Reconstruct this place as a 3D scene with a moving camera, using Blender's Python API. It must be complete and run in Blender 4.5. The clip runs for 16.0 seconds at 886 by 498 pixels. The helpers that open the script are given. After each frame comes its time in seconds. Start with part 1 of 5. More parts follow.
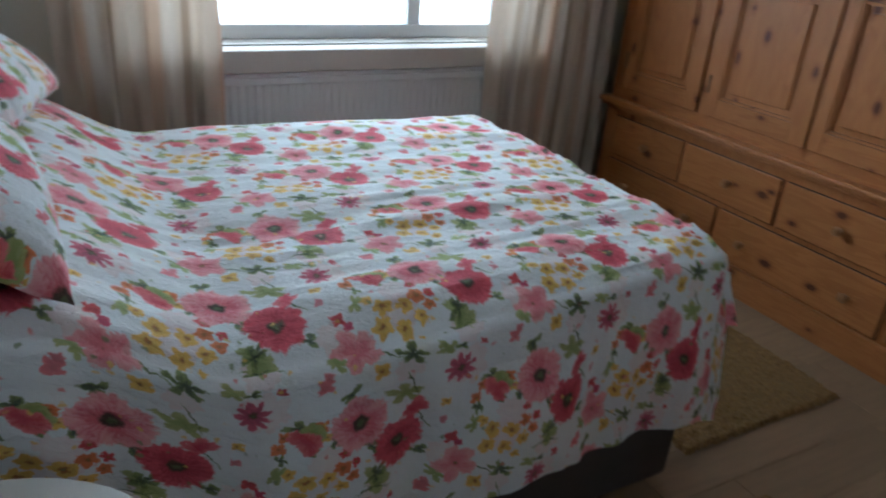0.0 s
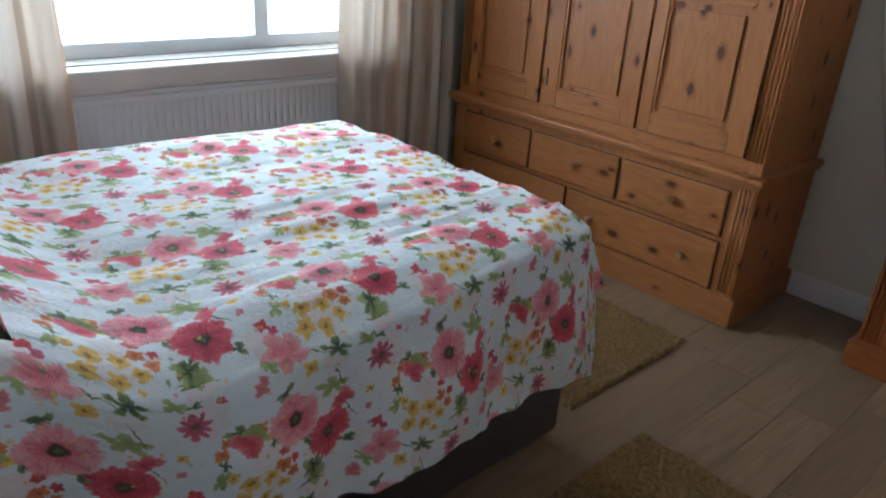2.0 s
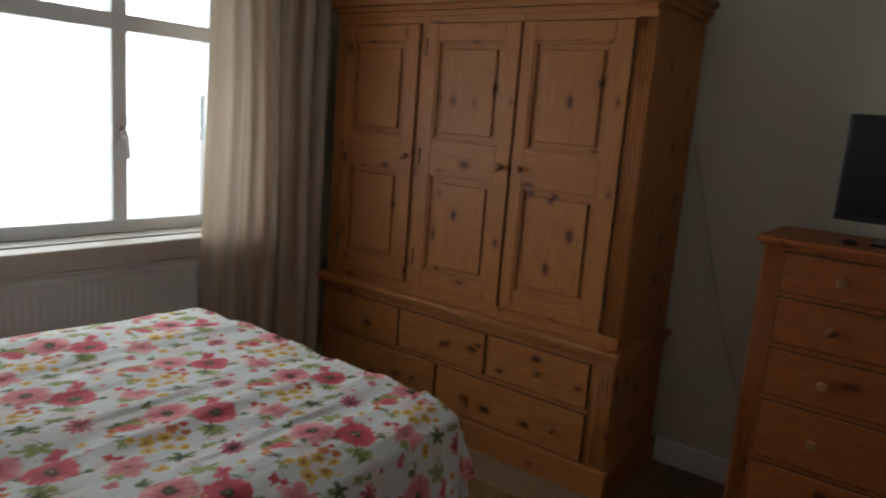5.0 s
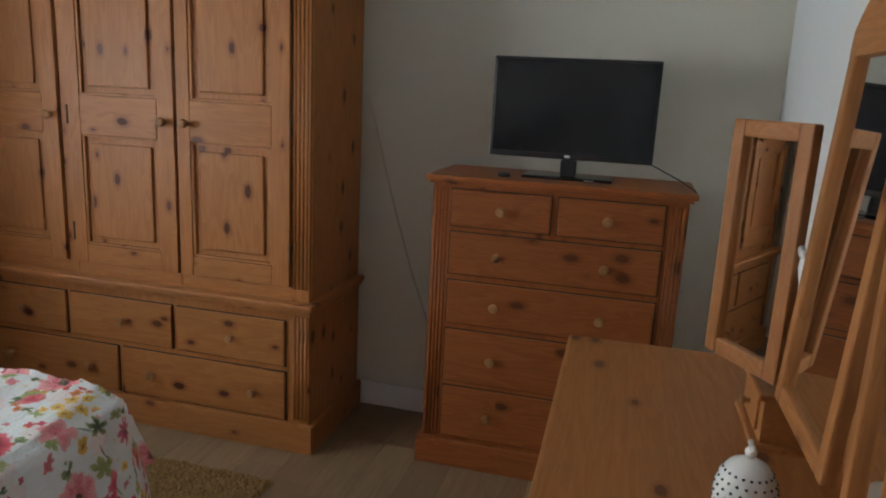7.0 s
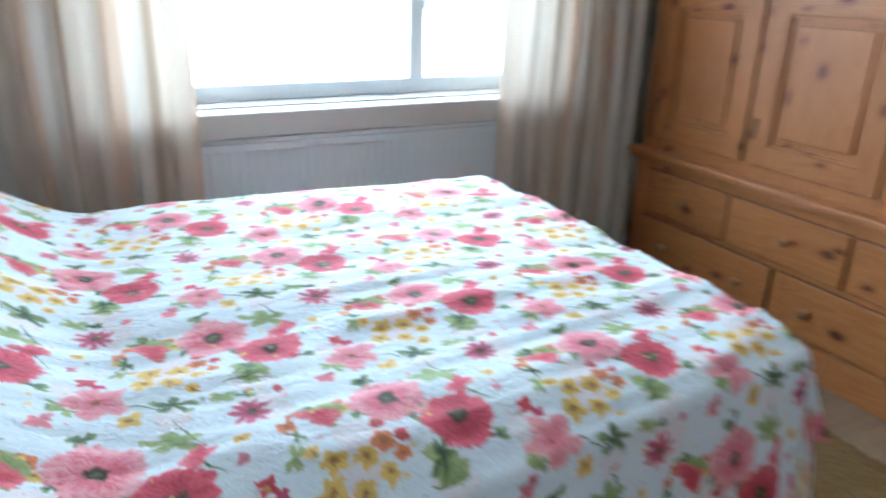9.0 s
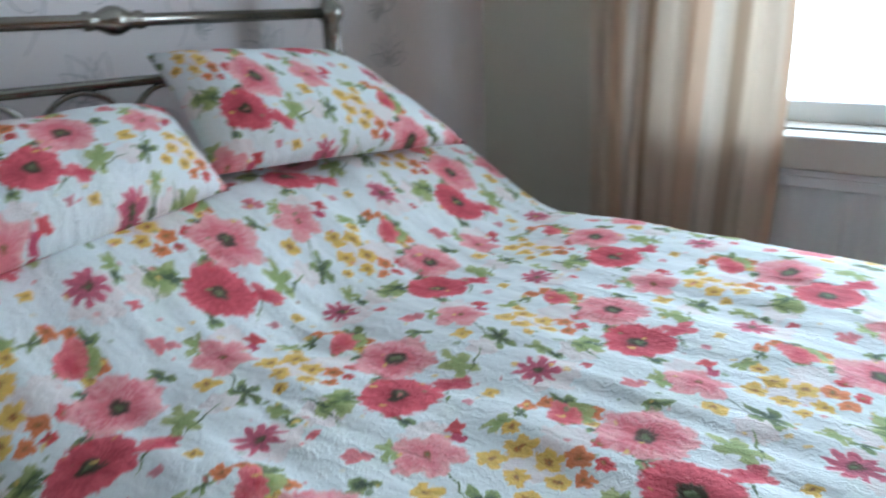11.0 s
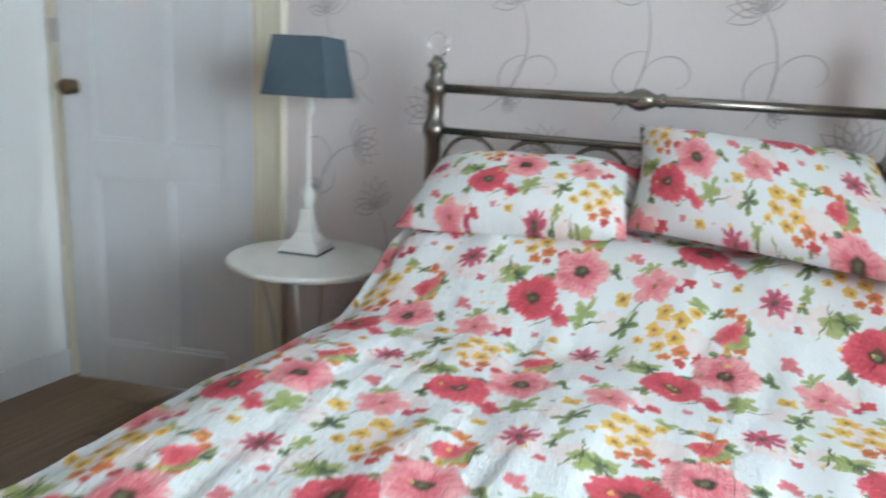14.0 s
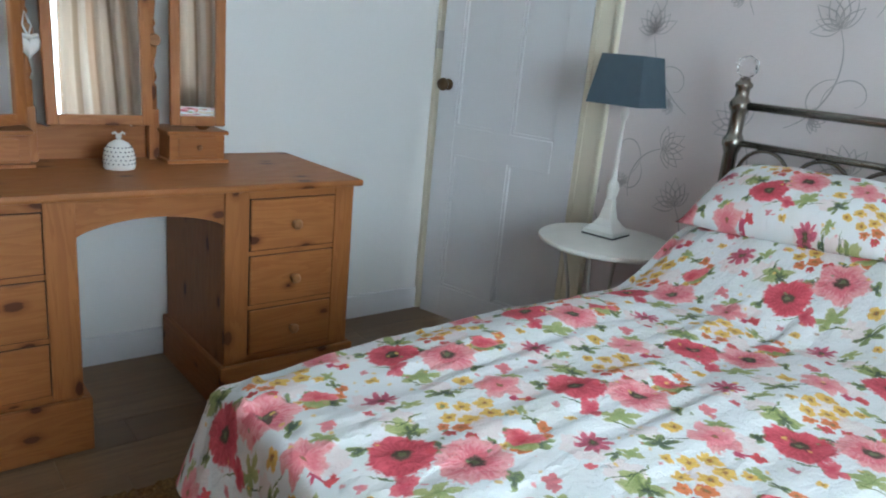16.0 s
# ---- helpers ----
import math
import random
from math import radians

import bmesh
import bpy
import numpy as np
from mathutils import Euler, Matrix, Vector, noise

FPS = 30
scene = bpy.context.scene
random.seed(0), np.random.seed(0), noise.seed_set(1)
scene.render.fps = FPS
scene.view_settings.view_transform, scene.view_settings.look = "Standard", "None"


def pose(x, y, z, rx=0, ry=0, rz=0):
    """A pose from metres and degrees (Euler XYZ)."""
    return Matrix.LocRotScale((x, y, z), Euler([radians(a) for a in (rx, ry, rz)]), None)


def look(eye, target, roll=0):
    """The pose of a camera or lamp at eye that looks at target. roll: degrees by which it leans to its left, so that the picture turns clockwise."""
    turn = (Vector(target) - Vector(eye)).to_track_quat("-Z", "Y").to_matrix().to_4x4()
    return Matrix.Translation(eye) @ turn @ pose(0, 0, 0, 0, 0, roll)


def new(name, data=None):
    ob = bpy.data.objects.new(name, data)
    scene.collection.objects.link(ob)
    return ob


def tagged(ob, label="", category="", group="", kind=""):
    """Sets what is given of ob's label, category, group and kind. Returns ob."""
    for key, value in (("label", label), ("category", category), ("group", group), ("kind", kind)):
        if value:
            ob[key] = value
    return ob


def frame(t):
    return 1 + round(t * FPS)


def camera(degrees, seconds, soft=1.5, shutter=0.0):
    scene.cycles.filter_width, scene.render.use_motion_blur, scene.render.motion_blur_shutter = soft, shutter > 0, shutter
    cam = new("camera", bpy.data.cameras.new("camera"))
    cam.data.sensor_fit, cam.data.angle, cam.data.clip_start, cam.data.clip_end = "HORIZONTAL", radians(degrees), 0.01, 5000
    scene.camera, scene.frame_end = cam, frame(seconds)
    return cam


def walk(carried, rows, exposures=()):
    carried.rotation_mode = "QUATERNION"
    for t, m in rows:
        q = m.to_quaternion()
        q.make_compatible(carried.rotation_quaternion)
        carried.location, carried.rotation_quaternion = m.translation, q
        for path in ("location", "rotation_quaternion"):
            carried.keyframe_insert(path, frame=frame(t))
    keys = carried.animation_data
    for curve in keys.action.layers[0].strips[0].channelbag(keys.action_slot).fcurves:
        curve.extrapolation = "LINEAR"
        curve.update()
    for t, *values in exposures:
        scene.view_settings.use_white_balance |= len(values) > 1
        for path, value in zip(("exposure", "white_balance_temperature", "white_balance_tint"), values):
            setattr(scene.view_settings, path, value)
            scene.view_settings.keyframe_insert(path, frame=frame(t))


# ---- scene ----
cam = camera(63.8, 16.0, 2.0, 0.5)
PATH = [
    (0, (0.306, 0.144, 1.357), (1.207, 1.715, 0.509), 4.5),
    (0.5, (0.231, 0.143, 1.352), (1.362, 1.548, 0.487), 4.1),
    (1, (0.195, 0.125, 1.37), (1.397, 1.456, 0.485), 3.7),
    (1.5, (0.149, 0.118, 1.386), (1.38, 1.431, 0.513), 3.5),
    (2, (0.153, 0.115, 1.387), (1.398, 1.447, 0.567), 3.6),
    (2.5, (0.144, 0.115, 1.407), (1.384, 1.498, 0.666), 4.1),
    (3, (0.138, 0.112, 1.432), (1.381, 1.557, 0.825), 4.1),
    (3.2, (0.129, 0.105, 1.451), (1.384, 1.566, 0.912), 4.2),
    (5.3, (0.213, 0.119, 1.459), (1.852, 1.214, 1.121), 3.8),
    (5.5, (0.227, 0.109, 1.452), (1.925, 1.108, 1.107), 3.7),
    (6, (0.267, 0.075, 1.438), (2.078, 0.842, 1.073), 3.2),
    (6.5, (0.299, 0.035, 1.426), (2.181, 0.588, 1.032), 2.9),
    (7, (0.322, 0.027, 1.432), (2.212, 0.522, 1.002), 2.9),
    (7.5, (0.345, 0.046, 1.417), (2.167, 0.729, 0.955), 3.3),
    (8, (0.374, 0.116, 1.375), (2.009, 1.14, 0.847), 4.4),
    (8.3, (0.417, 0.205, 1.364), (1.88, 1.43, 0.764), 4.5),
    (8.5, (0.441, 0.21, 1.357), (1.731, 1.594, 0.708), 4.3),
    (9, (0.557, 0.439, 1.288), (1.399, 2.107, 0.574), 1.4),
    (9.5, (0.715, 0.611, 1.265), (1.058, 2.446, 0.547), -0.2),
    (10, (0.955, 0.74, 1.243), (0.797, 2.623, 0.589), -1.9),
    (10.2, (1.041, 0.782, 1.229), (0.677, 2.644, 0.598), -2.0),
    (12.3, (1.625, 1.202, 1.15), (-0.224, 1.606, 0.502), -3.4),
    (12.5, (1.633, 1.287, 1.167), (-0.248, 1.583, 0.556), -3.1),
    (13, (1.677, 1.53, 1.205), (-0.257, 1.473, 0.719), -1.3),
    (13.5, (1.702, 1.748, 1.195), (-0.205, 1.327, 0.762), 1.1),
    (14, (1.805, 1.926, 1.196), (0.027, 1.13, 0.74), 3.2),
    (14.5, (1.939, 2.077, 1.23), (0.383, 0.936, 0.703), 3.8),
    (15, (2.026, 2.142, 1.242), (0.655, 0.798, 0.683), 4.8),
    (15.5, (2.06, 2.213, 1.252), (0.795, 0.764, 0.703), 5.3),
    (16, (2.096, 2.24, 1.26), (0.864, 0.759, 0.722), 5.5),
]
EXPOSURES = [(0.0, -1.05, 5600, 5), (1.5, -0.55, 5600, 5), (3.2, -0.65, 5600, 5), (5.5, -1.95, 7300, 12), (6.4, -1.35, 7400, 12), (7.0, -0.78, 6600, 8), (7.5, 0.05, 5000, 4), (8.4, 0.50, 5000, 2), (9.0, 0.05, 5200, 1), (10.0, -0.80, 5300, 0), (12.5, -0.30, 6200, 7), (13.0, -0.30, 6300, 7), (14.0, -0.25, 6100, 5), (16.0, -0.55, 5900, 4)]
walk(cam, [(t, look(eye, target, roll)) for t, eye, target, roll in PATH], EXPOSURES)

# ---- light ----
world = bpy.data.worlds.new("sky")
scene.world = world
world.use_nodes = True
wn, wl = world.node_tree.nodes, world.node_tree.links
wn.clear()
sky = wn.new("ShaderNodeTexSky")
sky.sky_type = "NISHITA"
sky.sun_disc = False
sky.sun_elevation, sky.sun_rotation = radians(40), radians(200)
bg, wout = wn.new("ShaderNodeBackground"), wn.new("ShaderNodeOutputWorld")
bg.inputs["Strength"].default_value = 0.15
wl.new(sky.outputs[0], bg.inputs[0])
wl.new(bg.outputs[0], wout.inputs[0])


def area(name, m, sx, sy, watts, color):
    d = bpy.data.lights.new(name, "AREA")
    d.shape, d.size, d.size_y, d.energy, d.color = "RECTANGLE", sx, sy, watts, color
    ob = new(name, d)
    ob.matrix_world = m
    return ob


area("window_daylight", pose(1.47, 3.30, 1.43, -90, 0, 0), 1.60, 1.15, 66, (0.80, 0.92, 1.0))

# ---- materials ----


class Nodes:
    def __init__(self, name, tree=None):
        self.nt = tree
        if tree:
            return
        self.mat = bpy.data.materials.new(name)
        self.mat.use_nodes = True
        self.nt = self.mat.node_tree
        self.bsdf = self.nt.nodes["Principled BSDF"]

    def put(self, sock, v):
        if hasattr(v, "links"):
            self.nt.links.new(v, sock)
        elif isinstance(v, tuple) and len(v) == 3 and sock.type == "RGBA":
            sock.default_value = (*v, 1)
        else:
            sock.default_value = v

    def node(self, kind, **ins):
        n = self.nt.nodes.new(kind)
        for k, v in ins.items():
            self.put(n.inputs[k.replace("_", " ")], v)
        return n

    def m(self, op, a, b=0.0, c=0.0):
        n = self.nt.nodes.new("ShaderNodeMath")
        n.operation = op
        for i, v in enumerate((a, b, c)):
            self.put(n.inputs[i], v)
        return n.outputs[0]

    def mix(self, f, a, b):
        n = self.nt.nodes.new("ShaderNodeMix")
        n.data_type = "RGBA"
        self.put(n.inputs[0], f)
        self.put(n.inputs[6], a)
        self.put(n.inputs[7], b)
        return n.outputs[2]

    def step(self, v, lo, hi, a=0.0, b=1.0):
        n = self.nt.nodes.new("ShaderNodeMapRange")
        n.interpolation_type = "SMOOTHSTEP"
        for i, x in enumerate((v, lo, hi, a, b)):
            self.put(n.inputs[i], x)
        return n.outputs[0]

    def noise(self, vec, scale, detail=3.0, rough=0.5):
        n = self.node("ShaderNodeTexNoise", Vector=vec, Scale=scale, Detail=detail, Roughness=rough)
        return n.outputs[0]

    def scaled(self, vec, s):
        n = self.nt.nodes.new("ShaderNodeVectorMath")
        n.operation = "MULTIPLY"
        self.put(n.inputs[0], vec)
        n.inputs[1].default_value = s
        return n.outputs[0]

    def add(self, a, b):
        n = self.nt.nodes.new("ShaderNodeVectorMath")
        n.operation = "ADD"
        self.put(n.inputs[0], a)
        self.put(n.inputs[1], b)
        return n.outputs[0]

    def obj(self):
        return self.nt.nodes.new("ShaderNodeTexCoord").outputs["Object"]

    def rand(self):
        return self.nt.nodes.new("ShaderNodeObjectInfo").outputs["Random"]

    def bump(self, h, strength, dist=0.002):
        n = self.node("ShaderNodeBump", Height=h, Strength=strength, Distance=dist)
        self.nt.links.new(n.outputs[0], self.bsdf.inputs["Normal"])

    def end(self, color, rough=0.5, metal=0.0, **more):
        self.put(self.bsdf.inputs["Base Color"], color)
        self.put(self.bsdf.inputs["Roughness"], rough)
        self.put(self.bsdf.inputs["Metallic"], metal)
        for k, v in more.items():
            self.put(self.bsdf.inputs[k.replace("_", " ")], v)
        return self.mat


def plain(name, color, rough=0.5, metal=0.0, vary=0.08, scale=6.0, fine=0.15, **more):
    n = Nodes(name)
    o = n.obj()
    dark = tuple(c * (1 - 2 * vary) for c in color)
    c = n.mix(n.noise(o, scale, 4.0), dark, color)
    f = n.noise(o, scale * 60)
    n.bump(f, fine)
    return n.end(c, rough, metal, **more)


def pine(name, axis, light=(0.42, 0.164, 0.050), dark=(0.25, 0.078, 0.021)):
    """Waxed knotty pine with its grain along the axis."""
    n = Nodes(name)
    o = n.obj()
    r = n.rand()
    off = n.nt.nodes.new("ShaderNodeCombineXYZ")
    for i, k in enumerate((7.3, 3.1, 5.7)):
        n.put(off.inputs[i], n.m("MULTIPLY", r, k * 3))
    o = n.add(o, off.outputs[0])
    s = [9.0, 9.0, 9.0]
    s[axis] = 0.7
    g = n.scaled(o, tuple(s))
    warp = n.noise(n.scaled(o, (2, 2, 2)), 1.2, 2.0)
    w = n.node("ShaderNodeTexNoise", Vector=g, Scale=n.m("ADD", 1.6, 0.0), Detail=4.0, Roughness=0.55, Distortion=0.6).outputs[0]
    fine = n.noise(n.scaled(g, (6, 6, 6)), 2.5, 3.0)
    rings = n.m("FRACT", n.m("MULTIPLY", n.m("ADD", w, n.m("MULTIPLY", warp, 0.3)), 9.0))
    col = n.mix(n.step(rings, 0.1, 1.0, 0.0, 0.42), light, dark)
    col = n.mix(n.m("MULTIPLY", fine, 0.35), col, tuple(c * 0.72 for c in light))
    # knots
    sp = n.nt.nodes.new("ShaderNodeSeparateXYZ")
    n.put(sp.inputs[0], o)
    kc = n.nt.nodes.new("ShaderNodeCombineXYZ")
    if axis == 0:
        ka, kb = n.m("MULTIPLY", sp.outputs[0], 5.4), n.m("MULTIPLY", n.m("ADD", sp.outputs[1], sp.outputs[2]), 9.5)
    else:
        ka, kb = n.m("ADD", sp.outputs[0], sp.outputs[1]), sp.outputs[2]
        ka, kb = n.m("MULTIPLY", ka, 5.4 if axis == 1 else 9.5), n.m("MULTIPLY", kb, 5.4 if axis == 2 else 9.5)
    n.put(kc.inputs[0], ka)
    n.put(kc.inputs[1], kb)
    vo = n.node("ShaderNodeTexVoronoi", Vector=kc.outputs[0], Scale=1.0, Randomness=1.0)
    vo.voronoi_dimensions = "2D"
    pick = n.nt.nodes.new("ShaderNodeSeparateColor")
    n.put(pick.inputs[0], vo.outputs["Color"])
    size = n.step(pick.outputs[0], 0.45, 1.0, 0.0, 0.14)
    d = n.m("ADD", vo.outputs["Distance"], n.m("MULTIPLY", n.m("SUBTRACT", fine, 0.5), 0.10))
    knot = n.step(n.m("SUBTRACT", d, size), -0.03, 0.018, 1.0, 0.0)
    knot = n.m("MULTIPLY", knot, n.step(size, 0.02, 0.05))
    halo = n.m("MULTIPLY", n.step(n.m("SUBTRACT", d, size), 0.0, 0.16, 0.55, 0.0), n.step(size, 0.02, 0.05))
    col = n.mix(halo, col, tuple(c * 0.75 for c in dark))
    col = n.mix(knot, col, (0.080, 0.020, 0.007))
    col = n.mix(n.m("MULTIPLY", r, 0.22), col, tuple(c * 0.7 for c in light))
    n.bump(n.m("ADD", fine, n.m("MULTIPLY", knot, -0.6)), 0.12)
    return n.end(col, n.step(fine, 0.2, 0.8, 0.40, 0.54), Specular_IOR_Level=0.3)


# near-black strips round drawers and doors paint in the shade of their gaps
GAP = plain("painted_gap_shade", (0.035, 0.016, 0.008), 0.9)
PINE_X, PINE_Y, PINE_Z = pine("pine_x", 0), pine("pine_y", 1), pine("pine_z", 2)
DARK = (0.33, 0.098, 0.026), (0.15, 0.038, 0.011)
RED_Y, RED_Z = pine("chest_pine_y", 1, *DARK), pine("chest_pine_z", 2, *DARK)
KNOB = pine("knob_pine", 0, (0.36, 0.17, 0.07), (0.25, 0.10, 0.035))
WALL = plain("wall_paint", (0.63, 0.595, 0.50), 0.85, vary=0.02, scale=1.5, fine=0.25)
WALL_S = plain("pale_wall_paint", (0.78, 0.775, 0.76), 0.85, vary=0.02, scale=1.5, fine=0.25)
PAPER = plain("wallpaper", (0.76, 0.69, 0.68), 0.7, vary=0.03, scale=2.0, fine=0.3)
PRINT = plain("wallpaper_print", (0.52, 0.48, 0.47), 0.5, vary=0.15, scale=8)
CEIL = plain("ceiling_paint", (0.80, 0.79, 0.77), 0.9, vary=0.02, scale=1.5)
GLOSS = plain("white_gloss_paint", (0.76, 0.76, 0.77), 0.35, vary=0.03, scale=5, fine=0.06)
CREAM = plain("cream_gloss_paint", (0.83, 0.77, 0.62), 0.35, vary=0.03, scale=5, fine=0.06)
UPVC = plain("window_plastic", (0.80, 0.82, 0.84), 0.3, vary=0.02, fine=0.03)
RADIATOR = plain("radiator_enamel", (0.72, 0.72, 0.71), 0.35, vary=0.03, fine=0.05)
BLACK = plain("black_plastic", (0.012, 0.012, 0.014), 0.35, vary=0.1, fine=0.05)
SCREEN = plain("screen_glass", (0.006, 0.007, 0.009), 0.16, vary=0.1, scale=2, fine=0.0)
METAL = plain("aged_nickel", (0.36, 0.33, 0.29), 0.27, 1.0, vary=0.18, scale=14, fine=0.08)
BRASS = plain("aged_bronze", (0.22, 0.15, 0.09), 0.35, 1.0, vary=0.2, scale=14, fine=0.1)
SILVER = plain("silver", (0.62, 0.62, 0.62), 0.22, 1.0, vary=0.1, scale=14)
WHITEMETAL = plain("cream_painted_metal", (0.78, 0.76, 0.71), 0.5, vary=0.08, scale=12)
DIVAN = plain("divan_cloth", (0.085, 0.07, 0.062), 0.95, vary=0.15, scale=14, fine=0.6)
SILL = plain("cream_sill_paint", (0.60, 0.55, 0.49), 0.45, vary=0.04, scale=4, fine=0.08)
CABLE = plain("cable_white", (0.55, 0.50, 0.42), 0.5, vary=0.08)
SHADE = plain("slate_shade_cloth", (0.085, 0.125, 0.155), 0.9, vary=0.1, scale=30, fine=0.6)
CERAMIC = plain("white_ceramic", (0.80, 0.78, 0.74), 0.25, vary=0.04, fine=0.03)
GREY = plain("dark_grey", (0.08, 0.08, 0.08), 0.6)
SILVERLOGO = plain("pale_logo", (0.6, 0.6, 0.6), 0.4)


def glass(name, color=(1, 1, 1), rough=0.0, ior=1.45):
    n = Nodes(name)
    return n.end(color, rough, 0.0, Transmission_Weight=1.0, IOR=ior)


CRYSTAL = glass("crystal", (0.97, 0.97, 0.98))
PANE = glass("pane", (1, 1, 1), ior=1.1)
BLUEGLASS = glass("blue_glass", (0.55, 0.75, 0.85))


def mirror_material():
    n = Nodes("mirror")
    return n.end((0.86, 0.87, 0.87), 0.015, 1.0)


MIRROR = mirror_material()


def rug_material():
    n = Nodes("rug_pile")
    o = n.obj()
    a = n.noise(o, 5.0, 3.0)
    b = n.noise(o, 90.0, 3.0, 0.7)
    c = n.mix(n.step(b, 0.25, 0.75), (0.11, 0.055, 0.014), (0.30, 0.175, 0.06))
    c = n.mix(n.step(a, 0.3, 0.7, 0.0, 0.35), c, (0.20, 0.12, 0.04))
    n.bump(b, 0.9, 0.01)
    return n.end(c, 1.0)


RUG = rug_material()


def floor_material():
    n = Nodes("oak_vinyl")
    o = n.obj()
    r = n.rand()
    off = n.nt.nodes.new("ShaderNodeCombineXYZ")
    n.put(off.inputs[0], n.m("MULTIPLY", r, 37.0))
    n.put(off.inputs[1], n.m("MULTIPLY", r, 11.0))
    g = n.add(o, off.outputs[0])
    w = n.noise(n.scaled(g, (3.0, 26.0, 3.0)), 1.5, 4.0, 0.6)
    f = n.noise(n.scaled(g, (12.0, 160.0, 12.0)), 1.5, 3.0, 0.6)
    c = n.mix(n.step(w, 0.3, 0.7), (0.205, 0.120, 0.062), (0.315, 0.202, 0.112))
    c = n.mix(n.m("MULTIPLY", f, 0.3), c, (0.18, 0.118, 0.072))
    c = n.mix(n.m("MULTIPLY", r, 0.7), c, (0.17, 0.108, 0.064))
    n.bump(f, 0.15)
    return n.end(c, n.step(w, 0.2, 0.8, 0.36, 0.5))


FLOOR = floor_material()


def curtain_material():
    n = Nodes("striped_curtain")
    uv = n.nt.nodes.new("ShaderNodeUVMap")
    uv.uv_map = "cloth"
    s = n.nt.nodes.new("ShaderNodeSeparateXYZ")
    n.put(s.inputs[0], uv.outputs[0])
    u = n.m("FRACT", n.m("MULTIPLY", s.outputs[0], 2.6))
    c = n.mix(n.step(u, 0.30, 0.36), (0.62, 0.50, 0.39), (0.64, 0.45, 0.32))
    c = n.mix(n.step(u, 0.48, 0.52), c, (0.68, 0.58, 0.48))
    c = n.mix(n.step(u, 0.78, 0.82), c, (0.42, 0.31, 0.22))
    c = n.mix(n.step(u, 0.90, 0.93), c, (0.62, 0.50, 0.39))
    f = n.noise(n.scaled(uv.outputs[0], (500, 90, 1)), 1.0, 2.0)
    c = n.mix(n.m("MULTIPLY", f, 0.18), c, (0.40, 0.33, 0.26))
    n.bump(f, 0.25)
    mat = n.end(c, 0.75)
    tr = n.node("ShaderNodeBsdfTranslucent", Color=c)
    mx = n.nt.nodes.new("ShaderNodeMixShader")
    mx.inputs[0].default_value = 0.22
    n.nt.links.new(n.bsdf.outputs[0], mx.inputs[1])
    n.nt.links.new(tr.outputs[0], mx.inputs[2])
    n.nt.links.new(mx.outputs[0], n.nt.nodes["Material Output"].inputs[0])
    return mat


CURTAIN = curtain_material()


PX, PY = 0.385, 0.64


